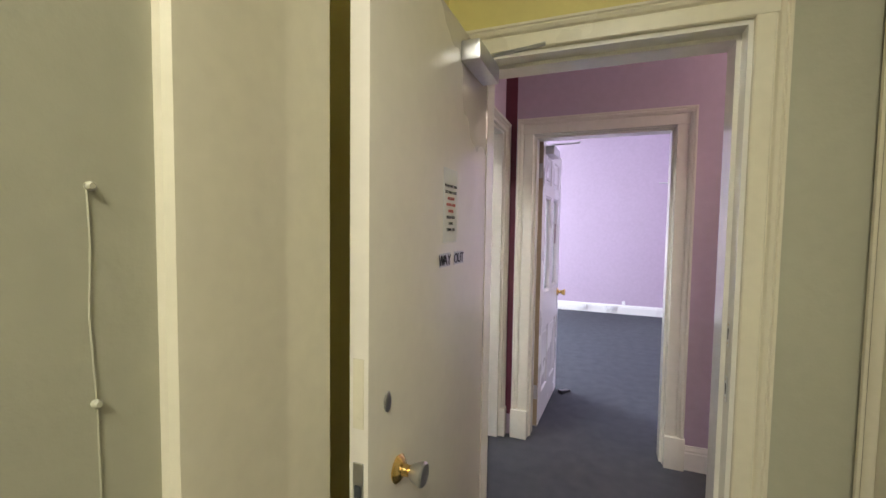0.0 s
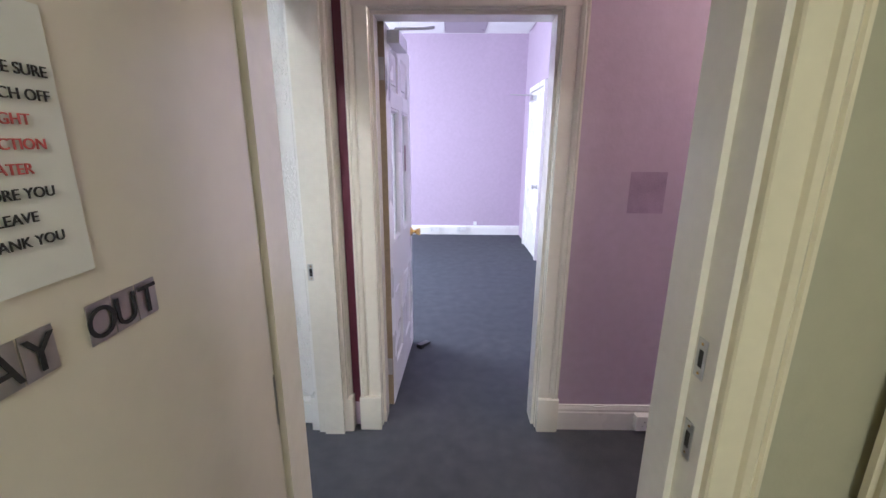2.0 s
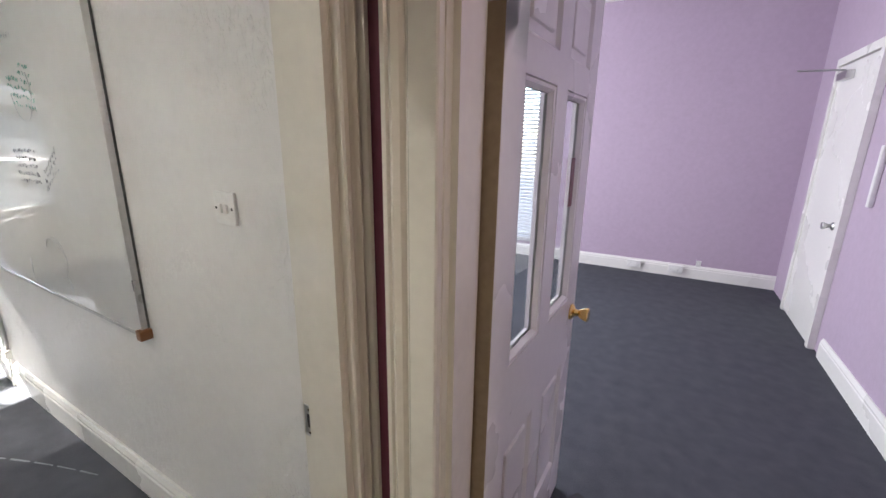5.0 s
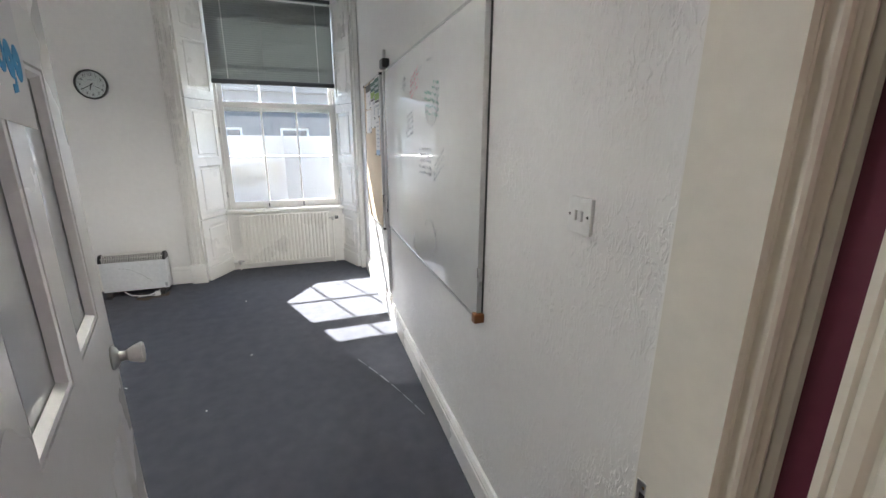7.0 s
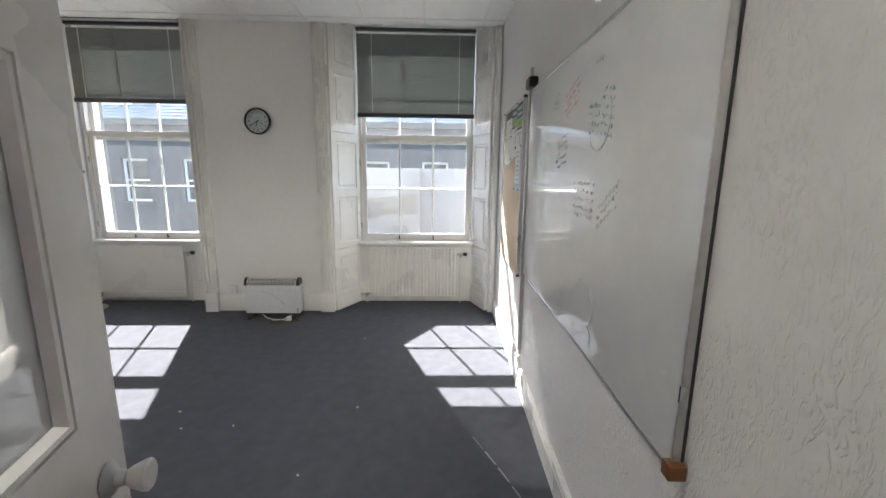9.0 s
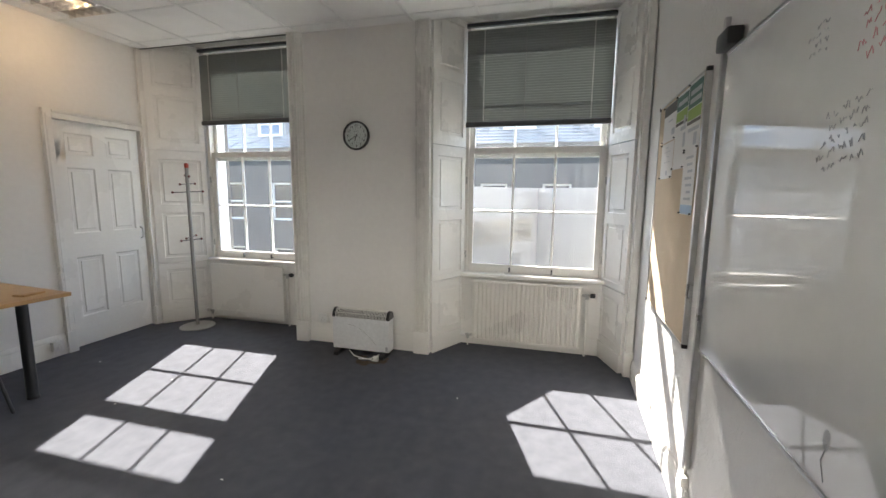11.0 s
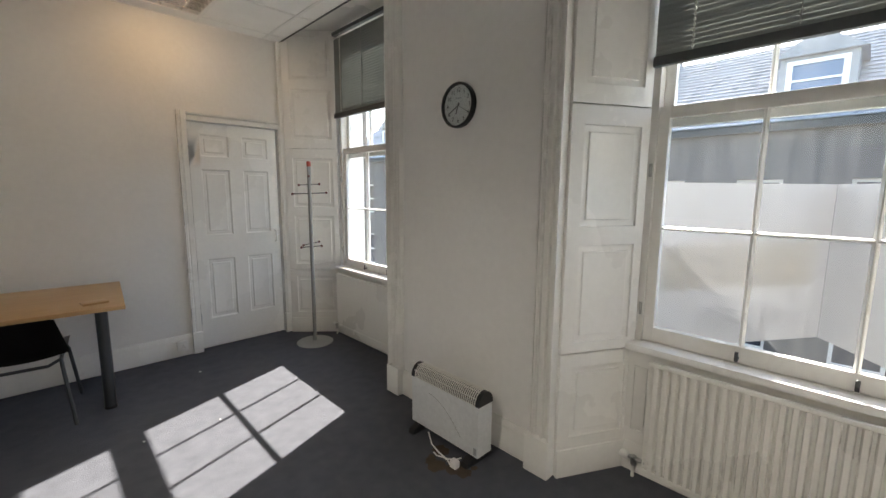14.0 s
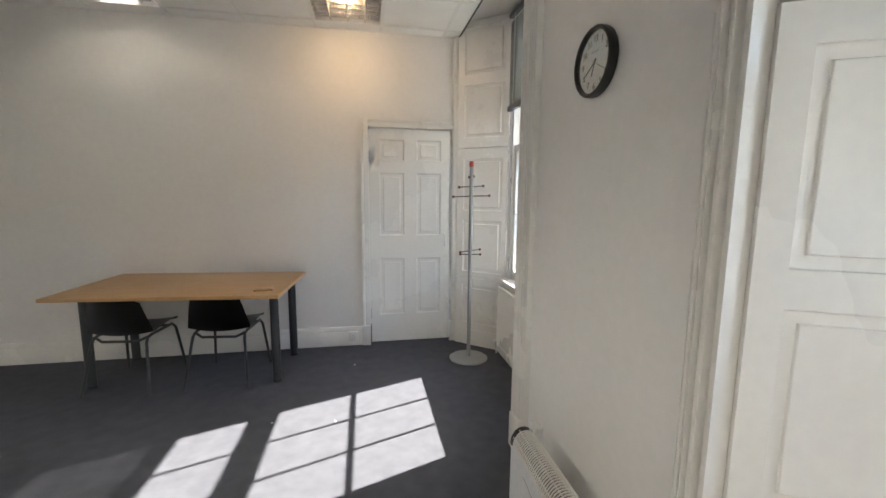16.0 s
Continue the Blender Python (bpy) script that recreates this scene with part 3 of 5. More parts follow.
prism(bm, [(0, 0), (0.080, 0.0), (0.088, 0.008), (0.088, 0.100), (0.0865, 0.112), (0.0865, 0.190), (0.0855, 0.200), (0.0875, 0.212), (0.088, 0.305), (0.083, 0.312), (0, 0.312)], 0, 2.72, lambda p, q, r: (-0.69 + p, 0.588 + q * 1.02, r))
structure("trim_entrance_pilaster", bm, GLOSS_CREAM, "wide cream boxed pilaster on the entrance wall", "trim")


# ---- windows ----
# the window surround's section from its outer edge: a double bead, two flat grooves parted by a thin bead, an edge
BEADED = [(0, 0), (0, 0.016), (0.004, 0.021), (0.010, 0.022), (0.0105, 0.013), (0.013, 0.013), (0.014, 0.022), (0.020, 0.027), (0.027, 0.026), (0.0275, 0.017), (0.030, 0.017), (0.031, 0.027), (0.037, 0.029), (0.038, 0.018), (0.060, 0.016), (0.061, 0.027), (0.064, 0.031), (0.068, 0.031), (0.070, 0.026), (0.071, 0.018), (0.094, 0.016), (0.095, 0.030), (0.099, 0.034), (0.105, 0.034), (0.105, 0)]


# the plainer section in the room corners
ROUNDED = [(0, 0), (0, 0.018), (0.008, 0.026), (0.022, 0.028), (0.030, 0.024), (0.086, 0.024), (0.094, 0.029), (0.105, 0.026), (0.105, 0)]


def pier_moulding(y0, y1, flip, label, shape=BEADED):
    k = (y1 - y0) / 0.105
    ob = thing("trim_window", pose(PIER, 0, 0), label, "window trim")
    tagged(ob, kind="structure")
    part("architrave", prism(bmesh.new(), [((y1 - p * k) if flip else (y0 + p * k), q * 1.7) for p, q in shape], 0.2, CEIL, lambda p, q, r: (q, p, r)), GLOSS_WHITE, ob)
    part("plinth_block", cube(0, 0.066, y0 - 0.004, y1 + 0.004, 0, 0.2, bevel=0.004), GLOSS_WHITE, ob)


pier_moulding(1.32, 1.452, False, "fluted white moulding at the window's edge")
pier_moulding(0.13, 0.25, True, "fluted white moulding at the window's edge")
pier_moulding(3.066, 3.128, False, "narrow white moulding at the window's edge", ROUNDED)
pier_moulding(-1.61, -1.575, True, "narrow white moulding at the window's edge", ROUNDED)

SHUTTER_MOULD = ((0.0, 0.0), (0.002, 0.008), (0.006, 0.0105), (0.031, 0.0115), (0.034, 0.005), (0.037, 0.004), (0.041, 0.0055))


def shutter(x0, y0, x1, y1, label):
    """A boxed shutter lining on a splay from (x0, y0) to (x1, y1), facing its left-hand side: dado below, folding leaf above."""
    run = Vector((x1 - x0, y1 - y0))
    width = run.length
    turn = math.degrees(math.atan2(run.y, run.x))
    ob = thing("window_shutter", pose(x0, y0, 0, 0, 0, turn), label, "shutter", "panelled window shutters")
    leaf_low, leaf_high = 0.655, 2.925
    near, far = (0.05, width - 0.072) if x0 < x1 else (0.072, width - 0.05)
    for name, z0, z1, cells in (("dado", 0.0, 0.650, [(near, far, 0.21, 0.58)]), ("lower_leaf", leaf_low, 1.838, [(near, far, a, b) for a, b in ((0.71, 1.19), (1.28, 1.75))]), ("upper_leaf", 1.842, leaf_high, [(near, far, a, b) for a, b in ((1.93, 2.39), (2.48, 2.87))])):
        bm = bmesh.new()
        zs = sorted({z0, z1, *[v for c in cells for v in c[2:]]})
        xs = (0.004, near, far, width - 0.004)
        for a, b in zip(xs, xs[1:]):
            for c, d in zip(zs, zs[1:]):
                if not any(k[0] <= a + 1e-6 and k[1] >= b - 1e-6 and k[2] <= c + 1e-6 and k[3] >= d - 1e-6 for k in cells):
                    box(bm, a, b, 0.002, 0.026, c + (0.002 if c == z0 else 0), d - (0.002 if d == z1 else 0))
        bmesh.ops.remove_doubles(bm, verts=bm.verts, dist=1e-5)
        part(name, bm, GLOSS_WHITE, ob)
        if name == "dado":
            part("plinth_board", cube(0.004, width - 0.004, 0.0262, 0.038, 0, 0.15, bevel=0.003), GLOSS_WHITE, ob)
        for c in cells:
            part("panel", sunk_panel(bmesh.new(), *c, 0.026, 1, SHUTTER_MOULD), GLOSS_WHITE, ob)
    return ob


shutter(-5.56, 1.655, PIER, 1.447, "glossy white panelled shutter lining on the pier")
shutter(PIER, 3.068, -5.56, 2.93, "glossy white panelled shutter lining in the corner")
shutter(-5.56, -1.245, PIER, -1.578, "white panelled shutter lining behind the coat stand")
shutter(PIER, 0.152, -5.56, -0.048, "white panelled shutter lining on the pier")


def sash_window(name, y0, y1, label):
    """A six-over-six sliding sash in the plane SASH, both sashes shut."""
    ob = thing(name, pose(SASH, 0, 0), label, "window")
    tagged(ob, kind="structure")
    bm = bmesh.new()
    for a, b in ((y0, y0 + 0.035), (y1 - 0.035, y1)):
        box(bm, -0.10, 0.035, a, b, 0.66, 2.93)
    box(bm, -0.10, 0.03, y0 + 0.035, y1 - 0.035, 2.89, 2.93)
    part("window_frame", bm, GLOSS_WHITE, ob)
    part("window_sill", cube(-0.16, 0.12, y0 - 0.01, y1 + 0.01, 0.655, 0.69, bevel=0.006), GLOSS_WHITE, ob, "white painted sill, chipped at the edge")
    a, b = y0 + 0.037, y1 - 0.037
    for sash, x, z0, z1, bar, rails, pane in (("lower_sash", 0.0, 0.692, 1.845, 1.27, (0.075, 0.055), DIRTY), ("upper_sash", -0.045, 1.755, 2.885, 2.30, (0.075, 0.05), CLEAR)):
        bm = bmesh.new()
        st = 0.045
        box(bm, x - 0.02, x + 0.02, a, a + st, z0, z1)
        box(bm, x - 0.02, x + 0.02, b - st, b, z0, z1)
        box(bm, x - 0.02, x + 0.02, a + st, b - st, z0, z0 + rails[0], bevel=0.003)
        box(bm, x - 0.02, x + 0.02, a + st, b - st, z1 - rails[1], z1, bevel=0.003)
        leaf = part(sash, bm, GLOSS_WHITE, ob)
        gap = (b - a - 2 * st) / 3
        for k in (1, 2):
            y = a + st + k * gap
            part("glazing_bar", prism(bmesh.new(), [(-0.018, -0.004), (-0.018, 0.004), (0.0, 0.011), (0.008, 0.004), (0.020, 0.003), (0.020, -0.003), (0.008, -0.004), (0.0, -0.011)], z0 + rails[0], z1 - rails[1], lambda p, q, r: (x + p, y + q, r)), GLOSS_WHITE, leaf)
        part("glazing_bar", prism(bmesh.new(), [(-0.016, -0.004), (-0.016, 0.004), (0.0, 0.010), (0.017, 0.003), (0.017, -0.003), (0.0, -0.010)], a + st, b - st, lambda p, q, r: (x + p, r, bar + q)), GLOSS_WHITE, leaf)
        for k in range(3):
            for lo, hi in ((z0 + rails[0], bar), (bar, z1 - rails[1])):
                pn = part("pane", cube(x - 0.004, x - 0.001, a + st + k * gap + 0.001, a + st + (k + 1) * gap - 0.001, lo + 0.001, hi - 0.001), pane, leaf)
                pn.visible_shadow = False
    for z, y in ((1.55, y0 + 0.02), (0.86, y0 + 0.02), (1.55, y1 - 0.02), (0.86, y1 - 0.02)):
        bm = cube(0.035, 0.039, y - 0.008, y + 0.008, z - 0.032, z + 0.032, bevel=0.001)
        box(bm, 0.039, 0.050, y - 0.003, y + 0.003, z - 0.012, z + 0.020, bevel=0.001)
        part("shutter_catch", bm, STEEL, ob, "small painted shutter catch")
    part("sash_cord", tube(bmesh.new(), [(0.045, y0 + 0.016, 0.86), (0.05, y0 + 0.012, 0.78), (0.062, y0 + 0.004, 0.70), (0.122, y0 - 0.012, 0.66), (0.126, y0 - 0.010, 0.575)], 0.003, 6), WHITE_PLASTIC, ob, "frayed sash cord")
    for k in (0.34, 0.66):
        y = a + (b - a) * k
        bm = cube(0.018, 0.05, y - 0.007, y + 0.007, 0.712, 0.722)
        box(bm, 0.042, 0.05, y - 0.007, y + 0.007, 0.705, 0.750, bevel=0.002)
        part("sash_lift", bm, SLAT_DARK, ob, "dark metal sash lift")
    return ob


sash_window("window_1", 1.665, 2.925, "white sliding sash window with dusty panes")
sash_window("window_2", -1.215, -0.045, "white sliding sash window with marked panes")


def venetian(name, m, width, low, high, slat, rail, pitch, tilt, label, cords, depth=0.025):
    """A venetian blind hanging from high to low: x along its width."""
    ob = thing(name, m, label, "blind")
    part("head_rail", cube(0, width, -0.02, 0.02, high - 0.03, high, bevel=0.002), rail, ob)
    part("bottom_rail", cube(0, width, -0.018, 0.018, low, low + 0.045, bevel=0.006), rail, ob)
    c, s = math.cos(radians(tilt)), math.sin(radians(tilt))
    pts = [(u * depth, 0.003 * (1 - 4 * u * u)) for u in (-0.5, -0.2, 0.2, 0.5)]
    ring = [(p * c - q * s, p * s + q * c) for p, q in pts]
    outline = ring + [(a + 0.0006, b - 0.0006) for a, b in ring[::-1]]
    me = finish(prism(bmesh.new(), outline, 0.004, width - 0.004, lambda p, q, r: (r, p, q)), slat)
    n = int((high - 0.04 - low - 0.05) / pitch)
    for k in range(n):
        part("slat", me, slat, ob).location = (0, 0, low + 0.06 + k * pitch)
    for x in cords:
        cord = tube(bmesh.new(), [(x, -0.015, low + 0.03), (x, -0.015, high - 0.02)], 0.0012, 5)
        # white dots on the cord stand in for light through the slat holes
        for k in range(n):
            z = low + 0.055 + k * pitch
            box(cord, x - 0.0042, x + 0.0042, -0.020, -0.013, z, z + pitch * 0.5)
        part("cord", cord, WHITE_PLASTIC, ob, "white ladder cord with dots for light through the slat holes")
    if depth < 0.03:
        part("tilt_wand", tube(bmesh.new(), [(width * 0.42, -0.024, low + 0.05), (width * 0.42, -0.024, high - 0.03)], 0.0028, 6), GREY_TUBE, ob, "thin grey tilting wand")
    return ob


venetian("venetian_blind", pose(-5.535, 1.675, 0, 0, 0, 90), 1.235, 2.02, 2.90, SLAT, SLAT_DARK, 0.0215, 77, "half-raised dark grey venetian blind in the window recess", (0.16, 1.07))
venetian("venetian_blind", pose(-5.535, -1.225, 0, 0, 0, 90), 1.165, 2.125, 2.90, SLAT, SLAT_DARK, 0.0215, 77, "half-raised dark grey venetian blind above the coat stand", (0.13, 1.02))
venetian("white_venetian_blind", pose(-3.08, 7.62, 0), 1.57, 0.20, 2.45, BLIND_WHITE, BLIND_WHITE, 0.045, 35, "white venetian blind closed over the lilac room's window", (0.2, 1.4), 0.05)
bm = bmesh.new()
for a, b, c, d in ((-3.1, -3.04, 0.2, 2.45), (-1.56, -1.5, 0.2, 2.45), (-3.04, -1.56, 0.2, 0.27), (-3.04, -1.56, 2.38, 2.45)):
    box(bm, a, b, 7.70, 7.76, c, d)
structure("window_3", bm, GLOSS_WHITE, "white window frame behind the lilac room's blind", "window")


# ---- doors ----
def knob(parent, x, z, y, s, rose, grip):
    m = Matrix.Translation((x, y, z)) @ pose(0, 0, 0, -90 * s, 0, 0)
    k = part("door_knob", lathe(bmesh.new(), [(0.030, 0), (0.032, 0.004), (0.024, 0.012), (0.014, 0.016), (0.012, 0.03), (0.015, 0.034)], m), rose, parent, "turned metal rose")
    part("grip", lathe(bmesh.new(), [(0.014, 0.033), (0.019, 0.040), (0.026, 0.058), (0.027, 0.064), (0.023, 0.068), (0.006, 0.067)], m), grip, k)


def hinge(parent, x, y, z):
    bm = cube(x - 0.002, x + 0.002, y - 0.016, y + 0.016, z - 0.05, z + 0.05)
    tube(bm, [(x, y + 0.018, z - 0.05), (x, y + 0.018, z + 0.05)], 0.006, 8)
    for k in (-0.035, -0.012, 0.012, 0.035):
        lathe(bm, [(0.004, 0), (0.004, 0.003)], Matrix.Translation((x - 0.002, y, z + k)) @ pose(0, 0, 0, 0, -90, 0), 8)
    part("hinge", bm, STEEL, parent, "painted-over steel hinge")


def closer(parent, x, y, z, s, arm_to):
    """An overhead door closer on the face y (outwards s), its arm to the head at arm_to."""
    body = part("door_closer", cube(x, x + 0.24, min(y, y + s * 0.06), max(y, y + s * 0.06), z, z + 0.06, bevel=0.006), ALU, parent, "silver overhead door closer")
    part("closer_arm", tube(bmesh.new(), [(x + 0.06, y + s * 0.03, z + 0.065), (x + 0.06, y + s * 0.03, z + 0.075), (arm_to[0] * 0.5 + x * 0.5 + 0.05, y + s * 0.17, z + 0.08), arm_to], 0.007, 8), STEEL, body)


# entrance door: flush leaf standing open into the entrance
leaf = tagged(thing("door_1", pose(-0.555, 1.74, 0, 0, 0, -90), "cream flush entrance door standing open, with a notice and brass knob", "door"), kind="structure")
W1 = 0.812
part("leaf", cube(0, W1, -0.022, 0.022, 0.008, 2.005, bevel=0.003), DOOR_CREAM, leaf)
knob(leaf, W1 - 0.125, 0.855, 0.022, 1, BRASS, STEEL)
knob(leaf, W1 - 0.125, 0.855, -0.022, -1, BRASS, STEEL)
bm = cube(W1, W1 + 0.002, -0.012, 0.012, 1.00, 1.14)
for z in (1.02, 1.07, 1.12):
    lathe(bm, [(0.004, 0), (0.004, 0.002)], Matrix.Translation((W1 + 0.001, 0, z)) @ pose(0, 0, 0, 0, 90, 0), 8)
part("lock_plate", bm, GLOSS_CREAM, leaf, "painted-over lock plate on the door's edge")
part("latch_plate", cube(W1, W1 + 0.002, -0.012, 0.012, 0.83, 0.93), STEEL, leaf)
part("latch_bolt", cube(W1 + 0.002, W1 + 0.006, -0.007, 0.007, 0.86, 0.885, bevel=0.002), SLAT_DARK, leaf)
bm = lathe(bmesh.new(), [(0.017, 0), (0.018, 0.003), (0.015, 0.005)], Matrix.Translation((W1 - 0.073, 0.022, 1.030)) @ pose(0, 0, 0, -90, 0, 0) @ Matrix.Diagonal((0.8, 1.25, 1, 1)))
part("lock_escutcheon", bm, STEEL, leaf, "worn steel keyhole cover")
closer(leaf, 0.06, 0.022, 1.90, 1, (0.10, 0.24, 2.0))
for z in (0.25, 1.0, 1.78):
    hinge(leaf, 0.0, 0.0, z)
notice = thing("paper_notice", leaf.matrix_basis @ pose(1.74 - 1.366, 0.0235, 1.462), "white paper notice with black and red printed lines", "notice")
part("sheet", cube(-0.056, 0.056, 0, 0.0008, -0.105, 0.105), PAPER, notice)
flip = pose(0, 0.001, 0, 90, 0, 180)
for k, (words, ink) in enumerate((("PLEASE MAKE SURE", INK), ("YOU SWITCH OFF", INK), ("ALL LIGHT", RED_INK), ("PROTECTION", RED_INK), ("HEATER", RED_INK), ("BEFORE YOU", INK), ("LEAVE", INK), ("THANK YOU", INK))):
    lettering("printed_line", words, 0.0115, pose(0, 0.0012, 0.052 - k * 0.0178) @ flip, ink, notice)
for word, at, wide in (("WAY", 1.329, 0.088), ("OUT", 1.446, 0.088)):
    sign = thing("door_sign", leaf.matrix_basis @ pose(1.74 - at, 0.0235, 1.308), "black stick-on letters reading " + word, "sign")
    for k, ch in enumerate(word):
        x = (1 - k) * wide / 3
        part("sticker", cube(x - wide / 6 + 0.001, x + wide / 6 - 0.001, 0, 0.0006, -0.019, 0.019), STEEL, sign)
        lettering("letter", ch, 0.042, pose(x, 0.0009, -0.0145) @ flip, INK, sign)

# door of the lilac room, glazed, standing open
SIX = lambda g0, g1: [(a, a + 0.23, c, d) for c, d in ((1.70, 1.90), (g0, g1), (0.20, g0 - 0.26)) for a in (0.115, 0.445)]
leaf = tagged(thing("door_2", pose(-0.514, 3.125, 0.012, 0, 0, 87), "white panelled door with two glass panes, standing open", "door"), kind="structure")
panelled(leaf, 0.79, 0.0, 1.98, 0.044, SIX(0.92, 1.62), GLOSS_WHITE, glazed=(2, 3), glass_material=DOOR_GLASS)
knob(leaf, 0.738, 0.85, 0.0, -1, BRASS, BRASS)
knob(leaf, 0.738, 0.85, 0.044, 1, BRASS, BRASS)
for z in (0.24, 1.78):
    hinge(leaf, 0.0, 0.02, z)
closer(leaf, 0.06, 0.0, 1.90, -1, (0.12, -0.22, 1.98))
# brown strip laid over the leaf's hinge edge
part("hinge_edge", cube(-0.0015, 0.0, 0.001, 0.043, 0.002, 1.978), mat("brown door edge", (0.36, 0.28, 0.19), 0.6, var=0.1), leaf, "brown strip over the hinge edge")
part("push_sign", cube(0.60, 0.64, 0.010, 0.0125, 1.27, 1.43), mat("dark red print", (0.20, 0.08, 0.09), 0.5), leaf, "small dark red sticker on the glass")
wedge = thing("door_stop", pose(-0.42, 3.80, 0.0, 0, 0, 60), "dark rubber door wedge on the carpet", "door stop")
part("wedge", prism(bmesh.new(), [(0, 0), (0.12, 0), (0.12, 0.012), (0, 0.032)], -0.02, 0.02, lambda p, q, r: (p, r, q)), BLACK, wedge)

# office door, standing open against its wall
leaf = tagged(thing("door_3", pose(EAST_ROOM - 0.025, 2.068, 0.012, 0, 0, 193.2), "white panelled door with blanked panes and a taped paper, standing open", "door"), kind="structure")
cells = [(0.115, 0.345, 1.70, 1.90), (0.435, 0.665, 1.70, 1.90), (0.115, 0.345, 1.06, 1.60), (0.435, 0.665, 1.06, 1.60), (0.115, 0.345, 0.20, 0.80), (0.435, 0.665, 0.20, 0.80)]
panelled(leaf, 0.78, 0.0, 2.0, 0.044, cells, GLOSS_WHITE, glazed=(2, 3), glass_material=mat("painted-over glass", (0.72, 0.74, 0.73), 0.03, var=0.02, spec=1.0))
knob(leaf, 0.715, 0.93, 0.0, -1, STEEL, WHITE_PLASTIC)
knob(leaf, 0.715, 0.93, 0.044, 1, STEEL, WHITE_PLASTIC)
for z in (0.24, 1.78):
    hinge(leaf, 0.0, 0.02, z)
sheet = thing("taped_paper", leaf.matrix_basis @ pose(0.34, -0.0015, 1.60, 0, 4, 0), "white paper with thick blue lettering taped to the door", "paper")
part("sheet", cube(-0.15, 0.175, -0.0008, 0, -0.105, 0.14), PAPER, sheet)
for x, z, tall, thin in ((0.0, 0.015, 0.085, 0.0), (0.045, -0.004, 0.058, 0.5), (0.088, -0.006, 0.058, 0.15), (0.131, -0.004, 0.058, 0.15)):
    if thin:
        bm = lathe(bmesh.new(), [(0.024 * thin, 0), (0.024, 0), (0.024, 0.0006), (0.024 * thin, 0.0006)], pose(x, -0.001, z, 90, 0, 0) @ Matrix.Diagonal((0.88, tall / 0.048, 1, 1)), 24, ring=True)
    else:
        bm = prism(bmesh.new(), [(-0.012, -0.042), (0.016, -0.042), (0.010, 0.055), (-0.014, 0.055)], 0, 0.0006, lambda p, q, r: (p, -0.001 - r, q + 0.008))
    part("blue_mark", bm, BLUE_INK, sheet, "thick blue brush lettering shape")
part("blue_mark", prism(bmesh.new(), [(0.078, -0.058), (0.104, -0.052), (0.106, -0.030), (0.096, -0.030), (0.094, -0.042), (0.078, -0.044)], 0, 0.0006, lambda p, q, r: (p, -0.001 - r, q)), BLUE_INK, sheet, "blue descending stroke")

# closet door, shut
leaf = tagged(thing("door_4", pose(-4.363, SOUTH - 0.012, 0.012, 0, 0, 180), "closed white six-panel closet door with a pull handle", "door"), kind="structure")
cells = [(0.085, 0.315, 1.715, 1.905), (0.43, 0.66, 1.715, 1.905), (0.085, 0.315, 1.025, 1.605), (0.43, 0.66, 1.025, 1.605), (0.085, 0.315, 0.265, 0.81), (0.43, 0.66, 0.265, 0.81)]
panelled(leaf, 0.745, 0.0, 2.0, 0.04, cells, GLOSS_WHITE)
part("pull_handle", tube(bmesh.new(), [(0.70, -0.0, 0.93), (0.70, -0.03, 0.94), (0.70, -0.038, 0.985), (0.70, -0.03, 1.03), (0.70, 0.0, 1.04)], 0.008, 10), WHITE_PLASTIC, leaf, "white bow handle")
for z in (0.28, 1.75):
    hinge(leaf, 0.0, -0.002, z)
surround("trim_closet_door", pose(-4.353, SOUTH, 0, 0, 0, 0), 0.0, 2.018, 0.072, GLOSS_WHITE, "white moulded surround of the closet door", plinth=0.19, left=False, top=False, shape=PLAIN)
surround("trim_closet_door", pose(-5.121, SOUTH, 0, 0, 0, 0), 0.768, 2.018, 0.068, GLOSS_WHITE, "white moulded surround of the closet door", plinth=0.19, right=False, shape=PLAIN)

# door on the lilac room's side wall
leaf = tagged(thing("door_5", pose(0.928, 6.15, 0.0, 0, 0, 90), "closed white flush door in the lilac wall", "door"), kind="structure")
part("leaf", cube(0.06, 0.86, 0, 0.03, 0.01, 2.1), GLOSS_WHITE, leaf)
bm = cube(0, 0.06, 0, 0.045, 0, 2.17)
box(bm, 0.86, 0.92, 0, 0.045, 0, 2.17)
box(bm, 0.06, 0.86, 0, 0.045, 2.11, 2.17)
part("frame", bm, GLOSS_WHITE, leaf)
knob(leaf, 0.15, 0.92, 0.03, 1, STEEL, STEEL)
part("door_closer", cube(0.5, 0.72, 0.03, 0.08, 1.98, 2.04, bevel=0.005), ALU, leaf)
part("closer_arm", tube(bmesh.new(), [(0.6, 0.06, 2.05), (0.62, 0.35, 2.06)], 0.008, 8), STEEL, leaf)


